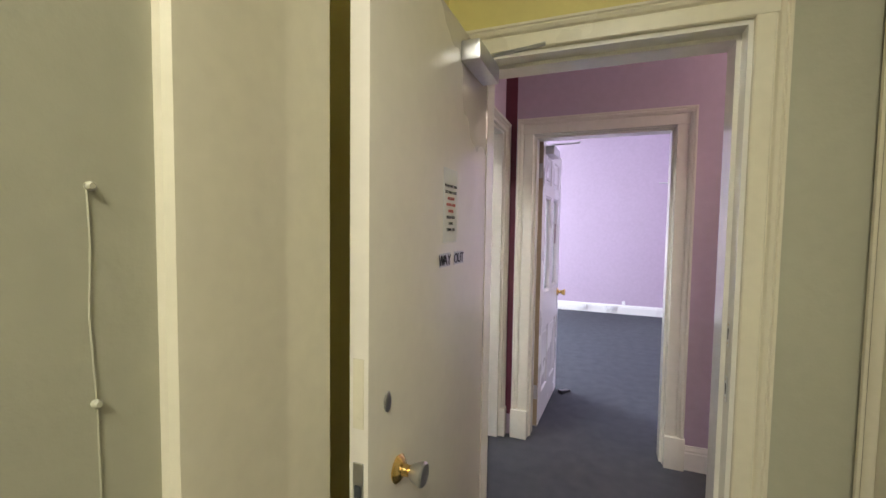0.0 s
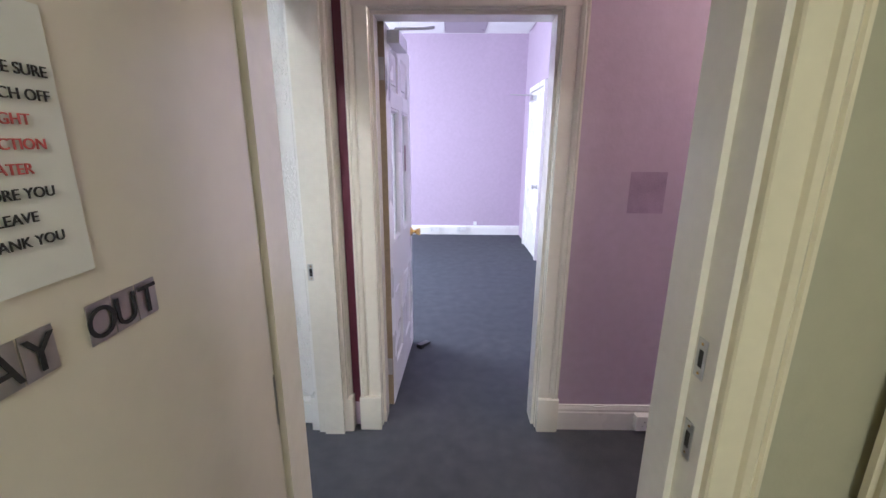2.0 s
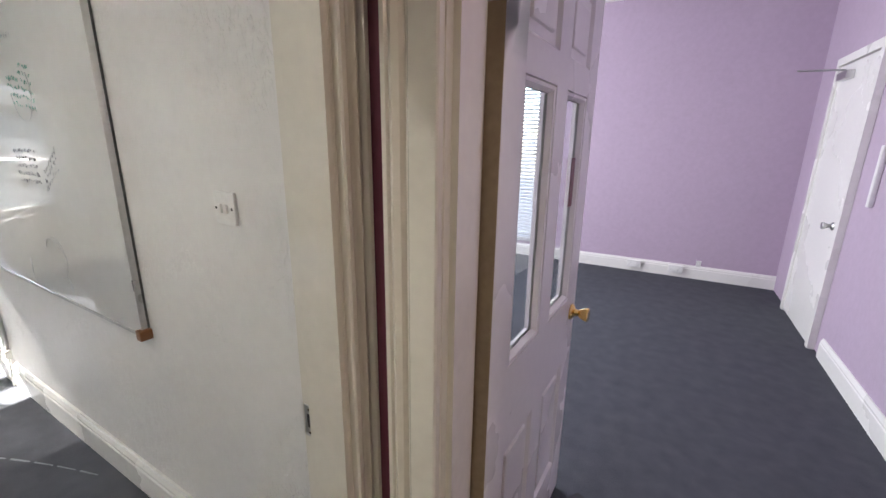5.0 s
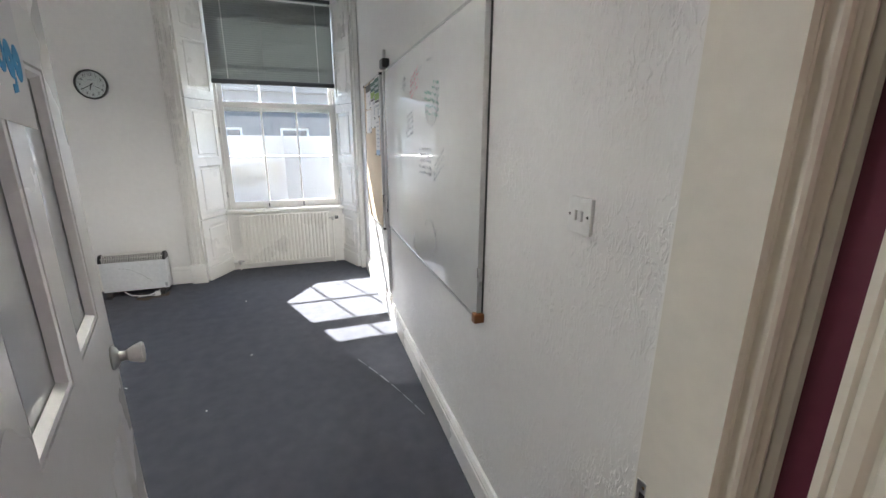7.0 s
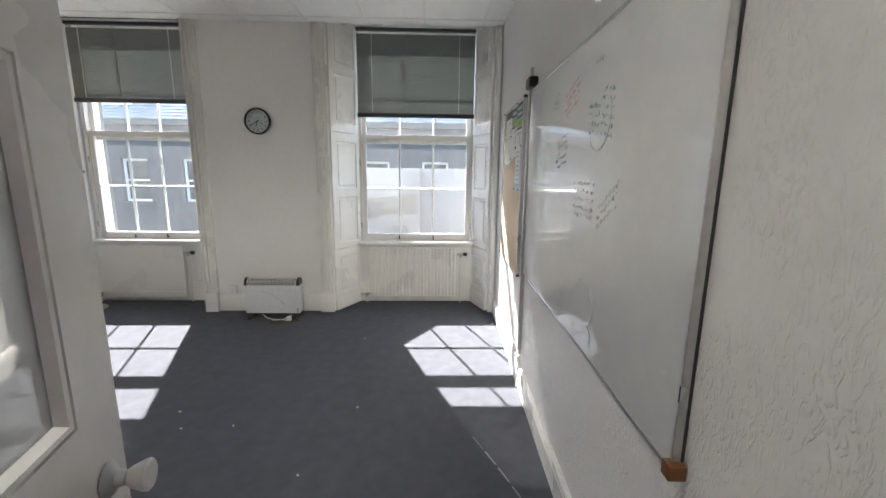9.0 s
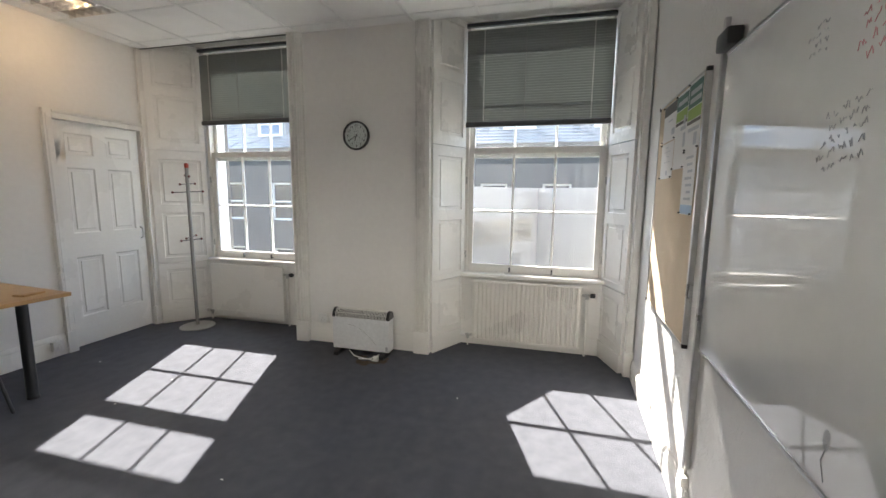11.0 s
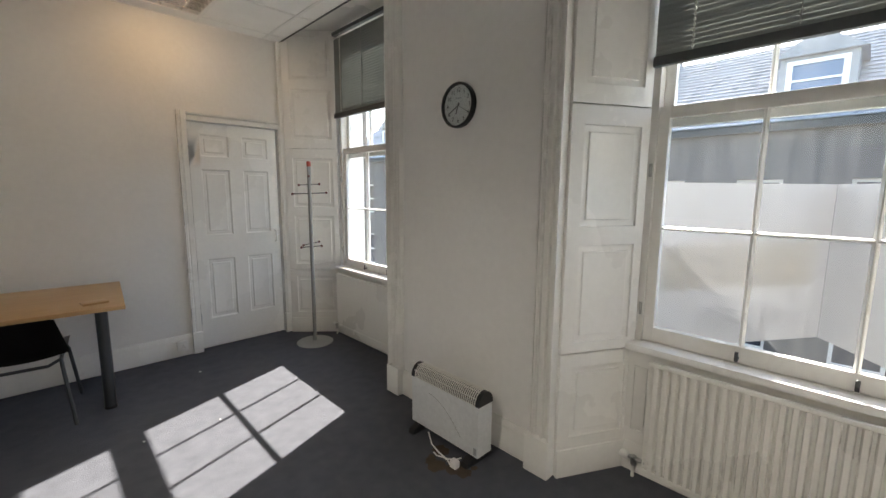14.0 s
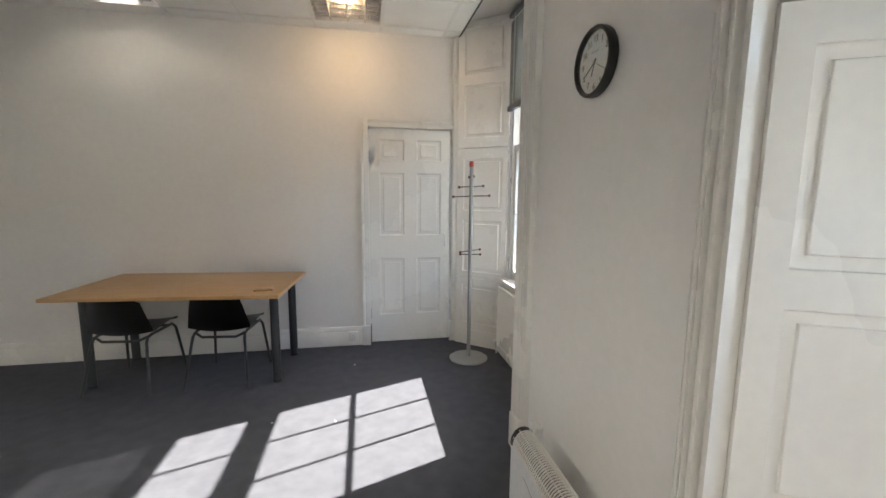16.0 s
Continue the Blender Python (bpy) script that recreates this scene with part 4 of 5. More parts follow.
# ---- office things ----
def radiator_panel(name, m, width, low, high, ribbed, label):
    """A panel radiator: x along the wall, y out of it, back at y 0."""
    ob = thing(name, m, label, "radiator")
    if ribbed:
        n = 24
        step = (width - 0.03) / n
        pts = [(0.0, 0.045), (0.0, 0.060)]
        for k in range(n):
            x = 0.015 + k * step
            pts += [(x, 0.048), (x + step * 0.26, 0.048), (x + step * 0.36, 0.070), (x + step * 0.42, 0.074), (x + step * 0.84, 0.074), (x + step * 0.90, 0.070)]
        pts += [(width - 0.015, 0.060), (width, 0.060), (width, 0.045)]
        part("front_panel", prism(bmesh.new(), pts, low + 0.02, high - 0.02), RADIATOR_WHITE, ob)
        for z in (low, high - 0.022):
            part("seam", cube(0, width, 0.050, 0.070, z, z + 0.022, bevel=0.006), RADIATOR_WHITE, ob)
    else:
        bm = cube(0, width, 0.045, 0.066, low, high, bevel=0.008)
        part("front_panel", bm, RADIATOR_WHITE, ob)
        bm = cube(0.02, width - 0.02, 0.066, 0.072, low + 0.055, low + 0.075, bevel=0.003)
        part("bottom_seam", bm, RADIATOR_WHITE, ob)
    part("back_panel", cube(0.01, width - 0.01, 0.010, 0.040, low + 0.02, high - 0.02, bevel=0.005), RADIATOR_WHITE, ob)
    part("bracket", cube(0.10, 0.13, -0.02, 0.012, low + 0.1, high - 0.1), RADIATOR_WHITE, ob)
    part("bracket", cube(width - 0.13, width - 0.10, -0.02, 0.012, low + 0.1, high - 0.1), RADIATOR_WHITE, ob)
    return ob


def valve(parent, x, z, s, grip, drop=0.0, label=""):
    """A radiator valve: a tail from the panel, a body and a pipe down to the floor."""
    part("pipe", tube(bmesh.new(), [(x + s * 0.045, 0.045, z - 0.01), (x + s * 0.045, 0.045, drop)], 0.0085, 10), RADIATOR_WHITE, parent, "white painted copper pipe")
    bm = tube(bmesh.new(), [(x - s * 0.01, 0.045, z), (x + s * 0.07, 0.045, z)], 0.011, 10)
    tube(bm, [(x + s * 0.045, 0.045, z - 0.035), (x + s * 0.045, 0.045, z + 0.012)], 0.014, 10)
    v = part("valve", bm, STEEL, parent)
    part("valve_cap", lathe(bmesh.new(), [(0.012, 0), (0.020, 0.004), (0.021, 0.035), (0.017, 0.042)], pose(x + s * 0.07, 0.045, z, 0, 90 * s, 0), 14), grip, v, label)


rad = radiator_panel("radiator", pose(-5.515, 1.785, 0, 0, 0, 90) @ Matrix.Diagonal((1, -1, 1, 1)), 0.965, 0.06, 0.635, True, "cream ribbed panel radiator under the window")
valve(rad, 0.965, 0.555, 1, BLACK, label="black and white valve head")
valve(rad, 0.0, 0.10, -1, WHITE_PLASTIC)
rad = radiator_panel("radiator", pose(-5.515, -1.15, 0, 0, 0, 90) @ Matrix.Diagonal((1, -1, 1, 1)), 0.90, 0.05, 0.635, False, "cream flat panel radiator under the window")
valve(rad, 0.90, 0.555, 1, BLACK, label="black and white valve head")
valve(rad, 0.0, 0.09, -1, WHITE_PLASTIC)
rad = radiator_panel("radiator", pose(1.69, 3.47, 0, 0, 0, 180), 0.62, 0.215, 0.735, False, "cream flat panel radiator in the passage")
valve(rad, 0.0, 0.625, -1, BLACK, label="black valve head")
structure("skirting_pipe", tube(bmesh.new(), [(2.02, 3.43, 0.06), (1.05, 3.43, 0.06)], 0.011, 8), RADIATOR_WHITE, "white heating pipe along the skirting", "pipe")


def clock():
    ob = thing("wall_clock", pose(PIER + 0.004, 0.772, 1.922, 90, 0, 90), "round white-faced wall clock with a black rim", "clock")
    part("rim", lathe(bmesh.new(), [(0.108, 0.0), (0.122, 0.0), (0.125, 0.010), (0.124, 0.030), (0.118, 0.036), (0.112, 0.034), (0.110, 0.016)], sides=64, ring=True), BLACK, ob)
    part("dial", lathe(bmesh.new(), [(0.111, 0.010), (0.111, 0.016)], sides=48), PAPER, ob)
    for h in range(1, 13):
        a = math.tau * h / 12
        lettering("numeral", str(h), 0.032, pose(0.084 * math.sin(a), 0.084 * math.cos(a) - 0.011, 0.0165), INK, ob)
    for a, length, w in ((200, 0.050, 0.0035), (240, 0.078, 0.0028), (120, 0.085, 0.0009)):
        bm = cube(-w, w, -0.015, length, 0.018, 0.019)
        bmesh.ops.transform(bm, matrix=pose(0, 0, 0, 0, 0, -a), verts=bm.verts)
        part("pointer", bm, INK, ob)
    part("maker_mark", cube(-0.022, 0.022, 0.036, 0.041, 0.0165, 0.0168), FAINT_INK, ob)
    pane = part("cover", lathe(bmesh.new(), [(0.112, 0.026), (0.112, 0.028)], sides=48), DOOR_GLASS, ob)
    pane.visible_shadow = False


clock()


def heater():
    ob = thing("convector_heater", pose(-4.995, 0.885, 0, 0, 0, 90), "white portable convector heater with black end caps standing before the pier", "heater")
    L = 0.265
    # local x along its length, y negative towards the room
    prof = [(-0.055, 0.05), (0.055, 0.05), (0.055, 0.335), (-0.055, 0.335)]
    part("body", prism(bmesh.new(), prof, -L, L, lambda p, q, r: (r, p, q)), HEATER_WHITE, ob)
    arch = [(-0.058 * math.cos(a), 0.335 + 0.072 * math.sin(a)) for a in np.linspace(0, math.pi, 12)]
    for x in (-L, L - 0.018):
        part("end_cap", prism(bmesh.new(), arch, x - 0.004, x + 0.022, lambda p, q, r: (r, p, q)), BLACK, ob, "black plastic end cap")
    part("inner_grille", prism(bmesh.new(), [(p * 0.86, 0.335 + (q - 0.335) * 0.86) for p, q in arch], -L + 0.018, L - 0.018, lambda p, q, r: (r, p, q)), BLACK, ob)
    rib = bmesh.new()
    outer = arch
    inner = [(p * 0.92, 0.335 + (q - 0.335) * 0.92) for p, q in arch]
    prism(rib, outer + inner[::-1], -0.0022, 0.0022, lambda p, q, r: (r, p, q))
    me = finish(rib, RADIATOR_WHITE)
    for k in range(36):
        part("rib", me, RADIATOR_WHITE, ob).location = (-L + 0.028 + k * (2 * L - 0.056) / 35, 0, 0)
    for a in (0.55, 1.15, 1.95):
        y, z = -0.060 * math.cos(a), 0.335 + 0.074 * math.sin(a)
        part("long_bar", tube(bmesh.new(), [(-L + 0.018, y, z), (L - 0.018, y, z)], 0.0024, 6), RADIATOR_WHITE, ob)
    for x in (-L + 0.05, L - 0.05):
        part("foot", prism(bmesh.new(), [(-0.11, 0), (0.11, 0), (0.10, 0.025), (0.04, 0.05), (-0.04, 0.05), (-0.10, 0.025)], x - 0.022, x + 0.022, lambda p, q, r: (r, p, q)), BLACK, ob)
    part("badge", cube(0.235, 0.255, -0.0562, -0.055, 0.06, 0.10), FAINT_INK, ob, "small grey rating plate")
    part("swirl_mark", tube(bmesh.new(), [(-0.12 + 0.026 * k, -0.0553, 0.275 - 0.0016 * k * k) for k in range(11)], 0.0012, 5), GREY_TUBE, ob, "thin printed swirl")
    cord = [(-0.10, -0.07, 0.045), (-0.04, -0.10, 0.012), (0.04, -0.12, 0.008), (0.11, -0.13, 0.010), (0.17, -0.12, 0.03), (0.20, -0.11, 0.05)]
    part("cable", tube(bmesh.new(), cord, 0.004, 8), WHITE_PLASTIC, ob, "white mains cable")
    part("cable", tube(bmesh.new(), [(0.02 + 0.035 * k, -0.14 - 0.012 * math.sin(k * 2), 0.008 + 0.004 * (k % 2)) for k in range(5)], 0.004, 8), WHITE_PLASTIC, ob, "looped white mains cable")
    part("plug", cube(0.16, 0.205, -0.16, -0.125, 0.005, 0.045, bevel=0.006), WHITE_PLASTIC, ob)
    return ob


heater()


BALL = mat("dark red plastic", (0.12, 0.02, 0.015), 0.35)


def coat_stand():
    ob = thing("coat_stand", pose(-5.19, -1.125, 0), "grey metal coat stand with a red cap and ball-ended pegs", "coat stand")
    part("base", lathe(bmesh.new(), [(0.165, 0), (0.168, 0.006), (0.160, 0.012), (0.05, 0.018), (0.02, 0.022)], sides=40), GREY_TUBE, ob)
    part("pole", tube(bmesh.new(), [(0, 0, 0.01), (0, 0, 1.66)], 0.017, 16), GREY_TUBE, ob)
    part("cap", lathe(bmesh.new(), [(0.019, 1.655), (0.020, 1.69), (0.016, 1.70)], sides=16), RED_CAP, ob, "red plastic cap")
    for z, turn, reach in ((1.58, 60, 0.07), (1.50, 10, 0.11), (1.42, -15, 0.15), (0.96, 20, 0.10), (0.93, -35, 0.09)):
        c, s = math.cos(radians(turn)), math.sin(radians(turn))
        p = part("peg", tube(bmesh.new(), [(-reach * c, -reach * s, z), (reach * c, reach * s, z - 0.012)], 0.0045, 8), DARK_TUBE, ob)
        for k, dz in ((-1, 0), (1, -0.012)):
            part("ball", lathe(bmesh.new(), [(0.002, -0.012), (0.009, -0.008), (0.012, 0), (0.009, 0.008), (0.002, 0.012)], Matrix.Translation((k * reach * c, k * reach * s, z + dz)), 12), BALL, p, "dark red ball end")


coat_stand()


def table():
    ob = thing("table", pose(-3.015, -1.115, 0, 0, 0, -4.5), "rectangular beech-topped table on dark tube legs against the wall", "table")
    part("tabletop", cube(-0.752, 0.735, -0.415, 0.43, 0.722, 0.747, bevel=0.004), BEECH, ob)
    for x in (-0.63, 0.68):
        for y in (-0.40, 0.12):
            leg = part("leg", tube(bmesh.new(), [(x, y, 0.012), (x, y, 0.722)], 0.032, 16), DARK_TUBE, ob)
            part("foot", lathe(bmesh.new(), [(0.036, 0), (0.036, 0.012), (0.03, 0.018)], Matrix.Translation((x, y, 0)), 16), BLACK, leg)
    part("rail", cube(-0.60, 0.65, -0.42, -0.38, 0.67, 0.72), DARK_TUBE, ob)
    part("rail", cube(-0.60, 0.65, 0.10, 0.14, 0.67, 0.72), DARK_TUBE, ob)
    bk = thing("notebook", pose(-3.60, -0.80, 0.747, 0, 0, 8), "small brown notebook lying on the table", "notebook")
    part("cover", cube(-0.062, 0.062, -0.045, 0.045, 0, 0.012, bevel=0.002), BEECH, bk)
    part("pages", cube(-0.058, 0.058, -0.047, 0.041, 0.002, 0.010), PAPER, bk)


table()


def chair():
    """A one-piece plastic shell on a bent tube frame; its back towards +y."""
    ob = thing("chair", pose(-2.605, -1.10, 0, 0, 0, -6), "black plastic shell chair on dark metal legs, pushed under the table", "chair", "chairs at the table")
    prof = [(-0.235, 0.400), (-0.215, 0.425), (-0.15, 0.432), (0.0, 0.420), (0.11, 0.410), (0.165, 0.418), (0.195, 0.455), (0.212, 0.52), (0.228, 0.60), (0.240, 0.665), (0.246, 0.690)]
    bm = bmesh.new()
    rows = []
    for k, (y, z) in enumerate(prof):
        half = (0.187, 0.205, 0.205, 0.206, 0.214, 0.222, 0.222, 0.208, 0.190, 0.174, 0.158)[k]
        row = []
        for i in range(11):
            u = i / 5 - 1
            bend = u * u
            dy = -0.055 * bend if k >= 6 else (-0.02 * bend if k == 5 else 0)
            dz = 0.022 * bend if k <= 5 else 0
            if k == len(prof) - 1:
                dz = -0.022 * abs(u) ** 5
            row.append(bm.verts.new((u * half, y + dy, z + dz)))
        rows.append(row)
    for a, b in zip(rows, rows[1:]):
        for i in range(10):
            bm.faces.new((a[i], a[i + 1], b[i + 1], b[i]))
    bmesh.ops.solidify(bm, geom=bm.faces[:], thickness=0.006)
    part("shell", bm, BLACK, ob)
    for x in (-1, 1):
        part("leg", tube(bmesh.new(), [(x * 0.225, 0.25, 0.0), (x * 0.185, 0.165, 0.36), (x * 0.18, 0.14, 0.395), (x * 0.18, 0.08, 0.402)], 0.0105, 10), DARK_TUBE, ob)
        part("leg", tube(bmesh.new(), [(x * 0.225, -0.25, 0.0), (x * 0.19, -0.20, 0.36), (x * 0.18, -0.17, 0.398), (x * 0.18, 0.10, 0.402)], 0.0105, 10), DARK_TUBE, ob)
    part("back_rail", tube(bmesh.new(), [(-0.18, 0.13, 0.398), (-0.12, 0.155, 0.372), (0.12, 0.155, 0.372), (0.18, 0.13, 0.398)], 0.010, 10), DARK_TUBE, ob)
    part("front_rail", tube(bmesh.new(), [(-0.18, -0.12, 0.400), (0.18, -0.12, 0.400)], 0.010, 10), DARK_TUBE, ob)
    return ob


one = chair()
copy_thing(one, pose(-3.258, -1.095, 0, 0, 0, -6))


LOUVRE = mat("polished louvre blade", (0.88, 0.88, 0.88), 0.22, metal=0.85)


def louvre(x, y):
    ob = thing("ceiling_light", pose(x, y, CEIL), "recessed square ceiling light with a silver louvre", "ceiling light", "louvred ceiling lights")
    h = TILE / 2
    bm = bmesh.new()
    for a, b, c, d in ((-h, h, -h, -h + 0.018), (-h, h, h - 0.018, h), (-h, -h + 0.018, -h + 0.018, h - 0.018), (h - 0.018, h, -h + 0.018, h - 0.018)):
        box(bm, a, b, c, d, -0.004, 0.05)
    part("frame", bm, TBAR, ob)
    part("housing", cube(-h + 0.018, h - 0.018, -h + 0.018, h - 0.018, 0.10, 0.11), ALU, ob)
    blade = finish(prism(bmesh.new(), [(-0.006, 0.045), (0.006, 0.045), (0.0015, 0.0), (-0.0015, 0.0)], -h + 0.019, h - 0.019, lambda p, q, r: (r, p, q)), LOUVRE)
    for k in range(1, 6):
        part("louvre_blade", blade, LOUVRE, ob).location.y = -h + k * TILE / 6
    cross = finish(prism(bmesh.new(), [(-0.02, 0.044), (0.02, 0.044), (0.003, 0.002), (-0.003, 0.002)], -h + 0.019, h - 0.019, lambda p, q, r: (p, r, q)), LOUVRE)
    for k in range(1, 4):
        part("louvre_reflector", cross, LOUVRE, ob).location.x = -h + k * TILE / 4


for i, j in FIT_CELLS:
    louvre(GX + (i + 0.5) * TILE, GY + (j + 0.5) * TILE)
lilac_light = thing("ceiling_light", pose(0.0, 7.3, 2.98), "recessed ceiling light of the lilac room", "ceiling light")
part("frame", cube(-0.28, 0.28, -0.28, 0.28, -0.006, 0.0), ALU, lilac_light)


# ---- whiteboard wall ----
def whiteboard():
    ob = thing("whiteboard", on_north(-1.755, 0.012), "large wall whiteboard with half-wiped coloured writing", "whiteboard")
    w, lo, hi = 1.80, 0.818, 1.943
    part("panel", cube(0, w, 0.0, 0.012, lo, hi, bevel=0.001), BOARD_WHITE, ob)
    for z in (lo + 0.2, hi - 0.2):
        part("batten", cube(0.06, w - 0.06, -0.012, 0.0, z - 0.025, z + 0.025), SLAT_DARK, ob)
    for c, d in ((lo - 0.008, lo + 0.003), (hi - 0.003, hi + 0.008)):
        part("edge_trim", cube(0.008, w, -0.004, 0.016, c, d, bevel=0.002), ALU, ob, "thin aluminium edge")
    part("end_trim", cube(-0.004, 0.003, -0.004, 0.016, lo + 0.02, hi - 0.002, bevel=0.002), ALU, ob, "thin aluminium end strip")
    part("rear_edge", cube(-0.004, 0.010, -0.011, -0.0045, lo + 0.02, hi - 0.002), SLAT_DARK, ob, "dark rear edge")
    part("corner_cap", cube(-0.022, 0.012, -0.010, 0.030, lo - 0.014, lo + 0.022, bevel=0.004), mat("brown plastic", (0.22, 0.09, 0.03), 0.4), ob, "brown plastic corner cap")
    rng = random.Random(4)

    def scrawl(x, z, width, height, ink, lines, slant=0.0):
        for k in range(lines):
            bm = bmesh.new()
            y0 = z - k * height
            u = 0.0
            while u < width:
                stop, pts = u + rng.uniform(0.010, 0.028), []
                while u < stop:
                    pts.append((x + u + rng.uniform(-0.002, 0.002), 0.0126, y0 + slant * u + rng.uniform(-0.35, 0.35) * height))
                    u += rng.uniform(0.0025, 0.005)
                if len(pts) > 2:
                    tube(bm, pts, 0.0010, 4)
                u += rng.uniform(0.004, 0.012)
            if bm.verts:
                part("marker_writing", bm, ink, ob, "half-wiped marker scribble")

    scrawl(0.85, 1.84, 0.17, 0.030, PINK_INK, 4, -0.3)
    scrawl(0.62, 1.69, 0.10, 0.030, GREEN_INK, 4, 0.1)
    scrawl(0.50, 1.72, 0.09, 0.028, GREEN_INK, 6, 0.2)
    scrawl(0.60, 1.84, 0.08, 0.030, FAINT_INK, 1)
    scrawl(0.62, 1.43, 0.22, 0.030, FAINT_INK, 5)
    scrawl(0.42, 1.44, 0.14, 0.032, FAINT_INK, 3, -0.6)
    scrawl(0.98, 1.63, 0.13, 0.028, FAINT_INK, 5, -0.2)
    scrawl(1.15, 1.82, 0.06, 0.02, FAINT_INK, 4)
    for pts in ([(0.88, 1.812), (0.83, 1.82), (0.77, 1.835)], [(0.62 + 0.10 * math.cos(a), 1.65 + 0.11 * math.sin(a)) for a in np.linspace(2.6, 6.2, 14)], [(0.64 + 0.10 * math.cos(a), 1.00 + 0.09 * math.sin(a)) for a in np.linspace(0.4, 4.4, 14)], [(0.65, 0.905), (0.58, 0.93), (0.54, 0.90)], [(0.76, 1.06), (0.68, 1.08), (0.60, 1.07), (0.54, 1.01)], [(0.957, 0.93), (0.975, 0.88), (0.957, 0.84)]):
        part("marker_line", tube(bmesh.new(), [(x, 0.0128, z) for x, z in pts], 0.0012, 4), FAINT_INK, ob)
    for x, z in ((0.965, 0.93), (0.55, 0.885)):
        part("smudge", lathe(bmesh.new(), [(0.02, 0), (0.02, 0.0004)], pose(x, 0.0124, z, -90, 0, 0) @ Matrix.Diagonal((0.6, 1.2, 1, 1)), 14), FAINT_INK, ob)
    return ob


whiteboard()


def cable_rail():
    ob = thing("wall_channel", pose(-3.625, north_y(-3.625), 0, 0, 0, -math.degrees(math.atan(SKEW))), "upright aluminium channel between the boards, running to the skirting", "channel")
    bm = cube(-0.022, 0.0, -0.020, 0.0, 0.20, 2.10, bevel=0.003)
    box(bm, 0.006, 0.024, -0.026, 0.0, 0.26, 2.04, bevel=0.003)
    part("channel", bm, ALU, ob)
    part("clamp", cube(0.028, 0.15, -0.055, 0.0, 1.957, 2.02, bevel=0.012), BLACK, ob, "black plastic clamp")
    part("foot_bracket", cube(-0.03, 0.03, -0.030, 0.0, 0.17, 0.22, bevel=0.004), RADIATOR_WHITE, ob)
    part("cable", tube(bmesh.new(), [(0.0, -0.01, 0.22), (0.03, -0.02, 0.15), (0.045, -0.03, 0.05), (0.05, -0.03, 0.0)], 0.005, 8), WHITE_PLASTIC, ob)


cable_rail()


DARK_PRINT = mat("dark brown print", (0.07, 0.06, 0.055), 0.6)
TEAL_PRINT = mat("dark teal print", (0.05, 0.13, 0.11), 0.6)
SKY_PRINT = mat("pale blue print", (0.36, 0.52, 0.68), 0.6)
GREY_PRINT = mat("soft grey print", (0.52, 0.54, 0.57), 0.7)


